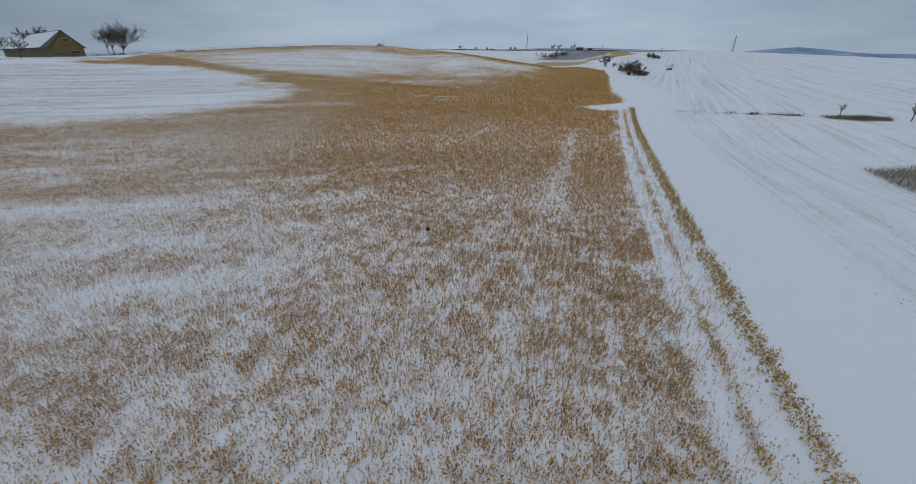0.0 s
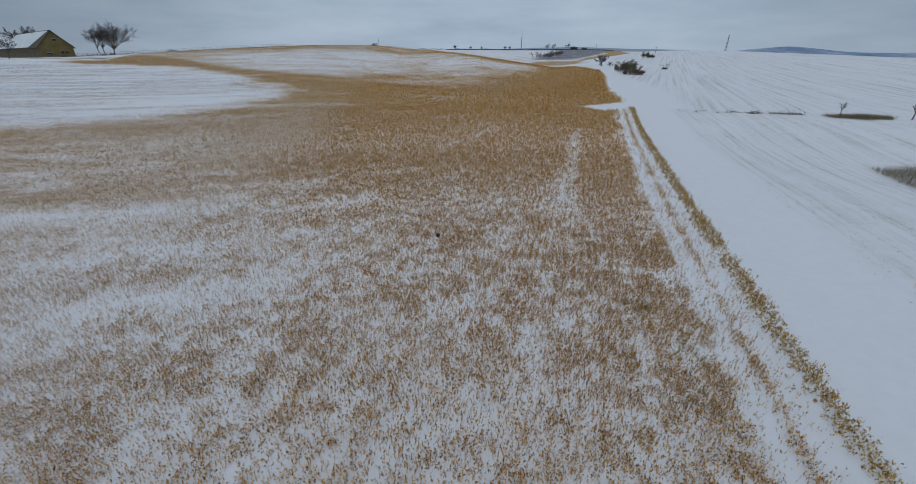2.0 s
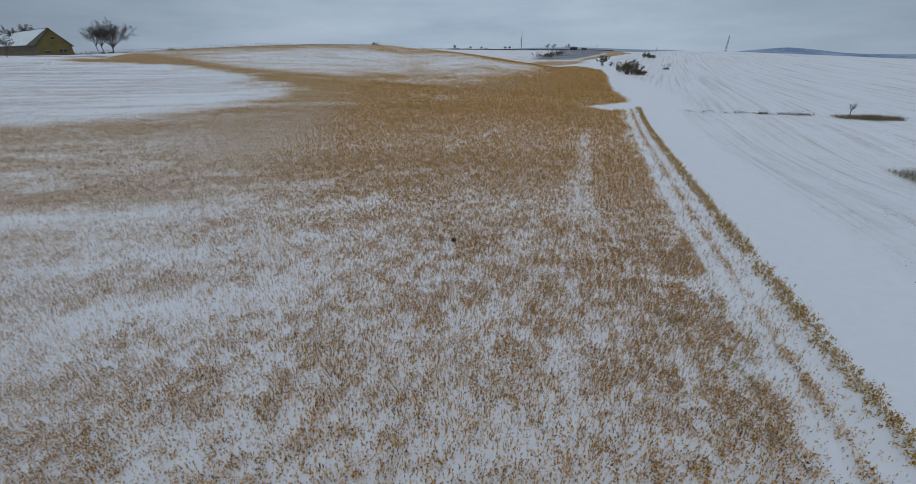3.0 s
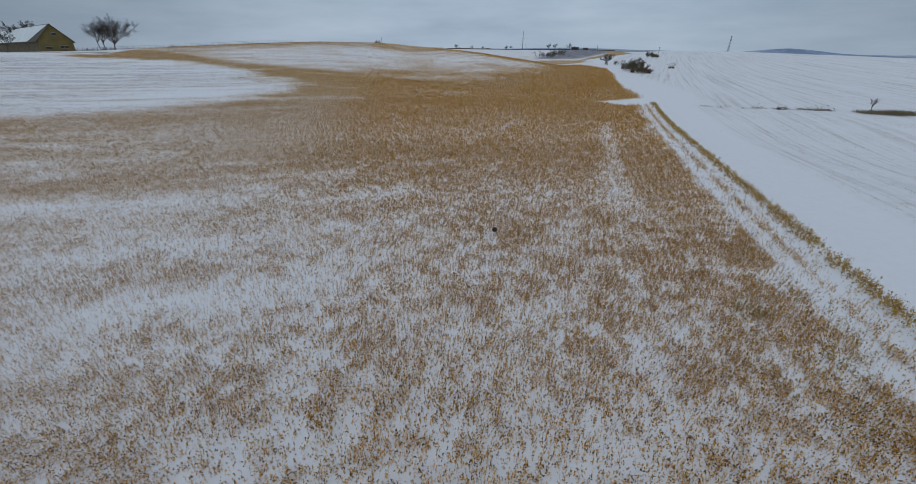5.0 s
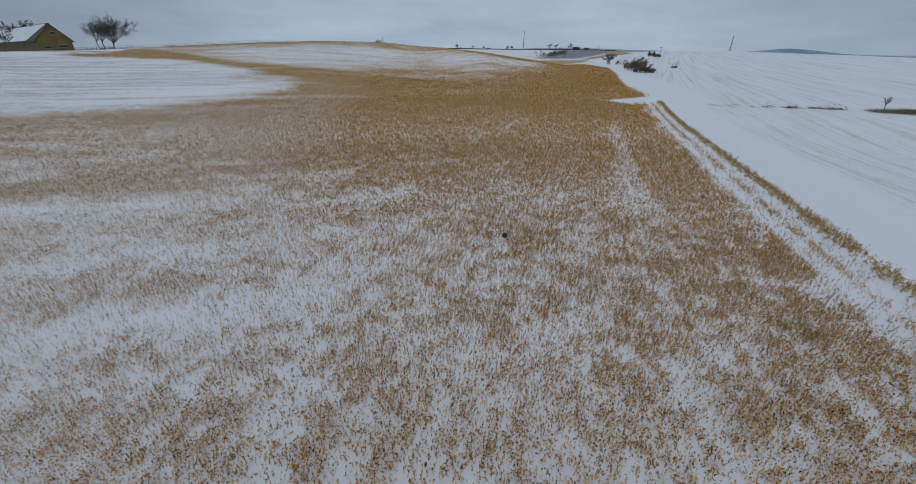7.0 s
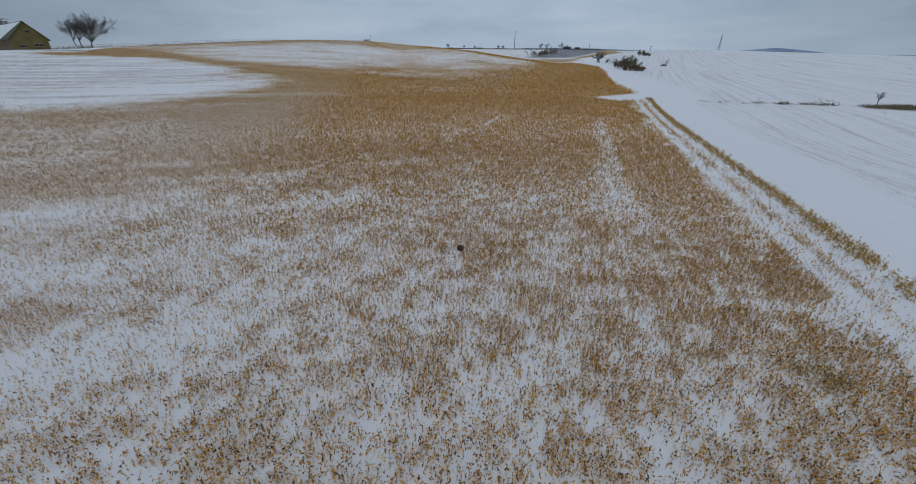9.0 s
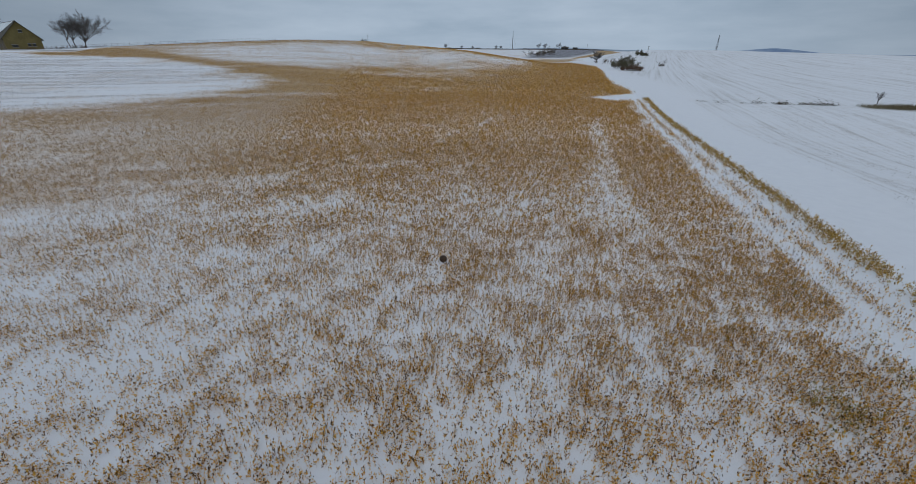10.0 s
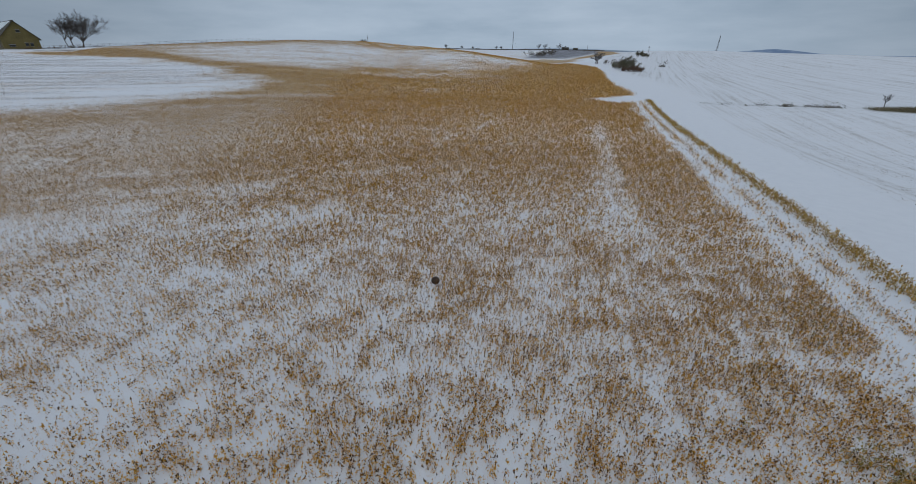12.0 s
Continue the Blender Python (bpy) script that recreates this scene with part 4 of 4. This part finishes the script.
def pole(x, y, height, radius, label, arm=True, name="utility_pole", turn=0):
    z = float(land(x, y)) - 0.3
    ob = thing(name, pose(x, y, z, 0, 0, turn), label, "pole")
    bm = bmesh.new()
    tube(bm, [(0, 0, 0), (0, 0, height)], [radius, radius * 0.65], 7)
    part("shaft", bm, MAT_WOOD, ob)
    if arm:
        part("crossarm", boxed(-0.9, 0.9, -0.07, 0.07, height - 0.7, height - 0.55), MAT_WOOD, ob)
        for sx in (-0.75, 0.0, 0.75):
            bm = bmesh.new()
            tube(bm, [(sx, 0, height - 0.56), (sx, 0, height - 0.3)], [0.06, 0.05], 6)
            part("insulator", bm, MAT_GREY, ob)
    return ob


lattice_mast(296.3, 464.8, 16.5, 1.5, "tall grey lattice mast on the snowy rise")


def radio_mast(x, y, height, label):
    z = float(land(x, y)) - 0.3
    ob = thing("radio_mast", pose(x, y, z), label, "mast")
    bm = bmesh.new()
    tube(bm, [(0, 0, 0), (0, 0, height * 0.7), (0, 0, height)], [0.55, 0.42, 0.2], 6)
    part("shaft", bm, MAT_STEEL, ob)
    for k in range(3):
        a = k * 2 * math.pi / 3
        bm = bmesh.new()
        tube(bm, [(0, 0, height * 0.75), (9 * math.cos(a), 9 * math.sin(a), 0)], [0.05, 0.05], 4)
        part("guy_wire", bm, MAT_STEEL, ob)
    return ob


radio_mast(125.2, 792.8, 30.0, "very tall slender grey radio mast far off")
pole(-41.6, 242.0, 3.6, 0.11, "lone thin wooden post on the hilltop", False, turn=30)
pole(163.2, 345.0, 4.6, 0.16, "wooden utility pole on the far rise", True)
pole(250.0, 751.0, 9.0, 0.3, "far wooden utility pole", True)


# ---- hedges, saplings and clumps ----
thicket(64.0, 155.5, 6.6, 6.0, 3.9, 31, "dense dark bare hawthorn thicket beside the track", 44, -60, 2, "bush", 0.035, 5200, MAT_DARKLEAF)
thicket(62.6, 144.8, 6.5, 4.5, 1.7, 32, "low reddish-brown bramble mound below the thicket", 34, -50, 2, "bush", 0.03, 4000, MAT_BRAMBLE)
bare_tree(68.7, 195.3, 5.4, 33, "short leaning bare tree at the bend of track", 3, 9, 1.0, 0.02, 0.2, lean=0.12)
thicket(72.5, 192.0, 12.0, 4.0, 2.2, 34, "low bare scrub around the leaning tree", 22, -10, 2, "bush", 0.03, 900, MAT_BRAMBLE)
thicket(122.2, 270.5, 4.6, 4.0, 3.5, 35, "dark bushy scrub clump on the snowy slope", 24, -40, 2, "bush", 0.045, 2400, MAT_DARKLEAF)
thicket(125.0, 268.5, 4.5, 4.0, 1.8, 36, "low dark scrub beside the clump", 22, -30, 2, "bush", 0.04, 1800, MAT_DARKLEAF)
thicket(87.1, 174.0, 2.6, 1.2, 1.0, 37, "small tuft of dead weeds on the snow", 20, 0, 2, "weed_tuft", 0.03)
thicket(87.8, 174.3, 0.8, 0.8, 3.2, 38, "thin bare stalks above the tuft", 4, 0, 1, "weed_tuft", 0.03)
bare_tree(46.2, 48.6, 1.6, 41, "small bare sapling in the ditch grass", 2, 6, 0.6, 0.007, 0.4, "saplings", "sapling", kids=6)
bare_tree(50.4, 44.5, 2.2, 42, "bare sapling at the end of ditch", 2, 6, 0.7, 0.011, 0.4, "saplings", "sapling", kids=6)

g_h = random.Random(77)
for k in range(30):
    s = g_h.random() ** 0.7
    hx, hy = 27.8 + 14.5 * s, 52.3 - 3.5 * s + g_h.gauss(0, 0.25)
    small = s < 0.35
    thicket(hx, hy, g_h.uniform(0.5, 1.4), 0.5, g_h.uniform(0.08, 0.16) if small else g_h.uniform(0.14, 0.42), 100 + k, "low bare briar and dead weeds in the ditch", 6 if small else 9, g_h.uniform(-20, 20), 1, "briar", 0.008, 25, MAT_TWIG)


def reeds(name, outline, n, height, seed, label, mat):
    """Dead grass blades, three-sided and tapering."""
    g = np.random.default_rng(seed)
    xs, ys = [p[0] for p in outline], [p[1] for p in outline]
    x, y = g.uniform(min(xs), max(xs), n), g.uniform(min(ys), max(ys), n)
    k = g.random(n) < inside(x, y, outline, 0.5) * (0.3 + fbm(x * 0.7, y * 0.7))
    x, y = x[k], y[k]
    n = len(x)
    h = height * g.uniform(0.5, 1.2, n)
    root = np.stack([x, y, land(x, y) - 0.02], -1)
    lean = g.normal(0, 0.25, (n, 2))
    tip = root + np.stack([lean[:, 0] * h, lean[:, 1] * h, h], -1)
    ang = g.uniform(0, np.pi, n)
    w = np.stack([np.cos(ang), np.sin(ang), np.zeros(n)], -1) * 0.014
    v = np.stack([root - w, root + w, tip + w * 0.2, tip - w * 0.2], 1).reshape(-1, 3)
    ob = raw_mesh(name, v, np.arange(len(v)).reshape(-1, 4), mat)
    return tagged(ob, label, "dead grass", kind="stuff")


reeds("ditch_grass", [(43.6, 48.4), (43.6, 46.6), (45.7, 45.1), (48.3, 44.5), (50.0, 46.4), (48.2, 48.3)], 5000, 0.30, 51, "tall grey-green dead grass along the ditch", MAT_REED)
reeds("dead_grass_patch", [(31.0, 28.8), (29.4, 25.4), (28.3, 22.8), (33, 14), (50, 18), (44, 29)], 26000, 0.28, 52, "patch of dark dead grass in the snow", MAT_REED)

# ---- far trees along the ridge ----
g_t = random.Random(3)
for ax, dist, hgt in ((0.2, 620, 9), (6.9, 700, 8), (12.3, 740, 13), (13.1, 740, 13), (15.0, 745, 15), (15.6, 745, 9), (7.5, 720, 7), (2.3, 700, 7), (3.8, 705, 7)):
    a = radians(ax)
    bare_tree(dist * math.sin(a), dist * math.cos(a), hgt * 0.8, 200 + int(dist + hgt), "bare tree on the far ridge", 2, 8, 0.8, 0.055, 0.25, "far ridge trees", kids=7)
for k in range(16):
    a = radians(g_t.uniform(-4.5, 8.0))
    dist = g_t.uniform(640, 720)
    thicket(dist * math.sin(a), dist * math.cos(a), g_t.uniform(4, 14), 3, g_t.uniform(1.5, 3.5), 300 + k, "dark scrub along the far ridge", 9, g_t.uniform(-15, 15), 1, "bush", 0.1, 250, MAT_DARKLEAF)
for k in range(8):
    s = k / 7
    thicket(66 + 38 * s, 325 + 90 * s + g_t.gauss(0, 4), 9, 4, g_t.uniform(3.5, 7.0), 330 + k, "grey bare scrub along the far gully", 12, g_t.uniform(20, 60), 2, "bush", 0.035, 0)
thicket(-134, 206, 4.0, 3.0, 1.3, 350, "small round bare bush beside the fence", 18, 0, 2, "bush", 0.025)
thicket(-44.0, 243, 2.6, 2, 1.6, 351, "low bush at the hilltop post", 14, 0, 2, "bush", 0.03, 300, MAT_DARKLEAF)


def ridge_hedge():
    """A dark hedge line far off along the skyline."""
    g = np.random.default_rng(61)
    n = 7000
    a = np.radians(g.uniform(-1.0, 20.5, n))
    r = 752 + g.normal(0, 3, n)
    x, y = r * np.sin(a), r * np.cos(a)
    h = 1.1 * g.uniform(0.2, 1.3, n) * (0.5 + fbm(np.degrees(a) * 2.0, a * 0))
    root = np.stack([x, y, land(x, y) - 0.1], -1)
    tip = root + np.stack([g.normal(0, 0.4, n), g.normal(0, 0.4, n), h], -1)
    w = np.stack([np.cos(a), -np.sin(a), np.zeros(n)], -1) * 0.35
    v = np.stack([root - w, root + w, tip + w * 0.5, tip - w * 0.5], 1).reshape(-1, 3)
    ob = raw_mesh("ridge_hedge", v, np.arange(len(v)).reshape(-1, 4), MAT_TWIG)
    tagged(ob, "low dark hedge line along the far ridge", "hedge", kind="stuff")


ridge_hedge()


# ---- far farm sheds ----
def shed(x, y, w, d, h, label, turn):
    ob = thing("shed", pose(x, y, float(land(x, y)) - 0.2, 0, 0, turn), label, "shed", "far farm sheds")
    part("wall", boxed(-w / 2, w / 2, -d / 2, d / 2, 0, h), MAT_DARK, ob)
    part("roof", prism(bmesh.new(), [(-w / 2 - 0.4, h + 0.01), (w / 2 + 0.4, h + 0.01), (0, h + w * 0.3)], -d / 2 - 0.4, d / 2 + 0.4), MAT_ROOF, ob)


shed(214, 762, 7, 12, 2.6, "low dark farm shed on the far ridge", 70)
shed(231, 757, 5, 8, 2.2, "low dark farm shed on the far ridge", 80)

# ---- small thing in the crop ----
bm = bmesh.new()
bmesh.ops.create_icosphere(bm, subdivisions=3, radius=0.095)
for v in bm.verts:
    v.co *= 1 + 0.05 * noise.noise(v.co * 18)
    v.co.z *= 0.94
ball = mesh_of("ball", bm, MAT_BALL)
for p in ball.data.polygons:
    p.use_smooth = True
ball.location = (-0.63, 14.55, float(land(-0.63, 14.55)) + 0.16)
tagged(ball, "weathered dark brown ball caught among dry crop stems", "ball")
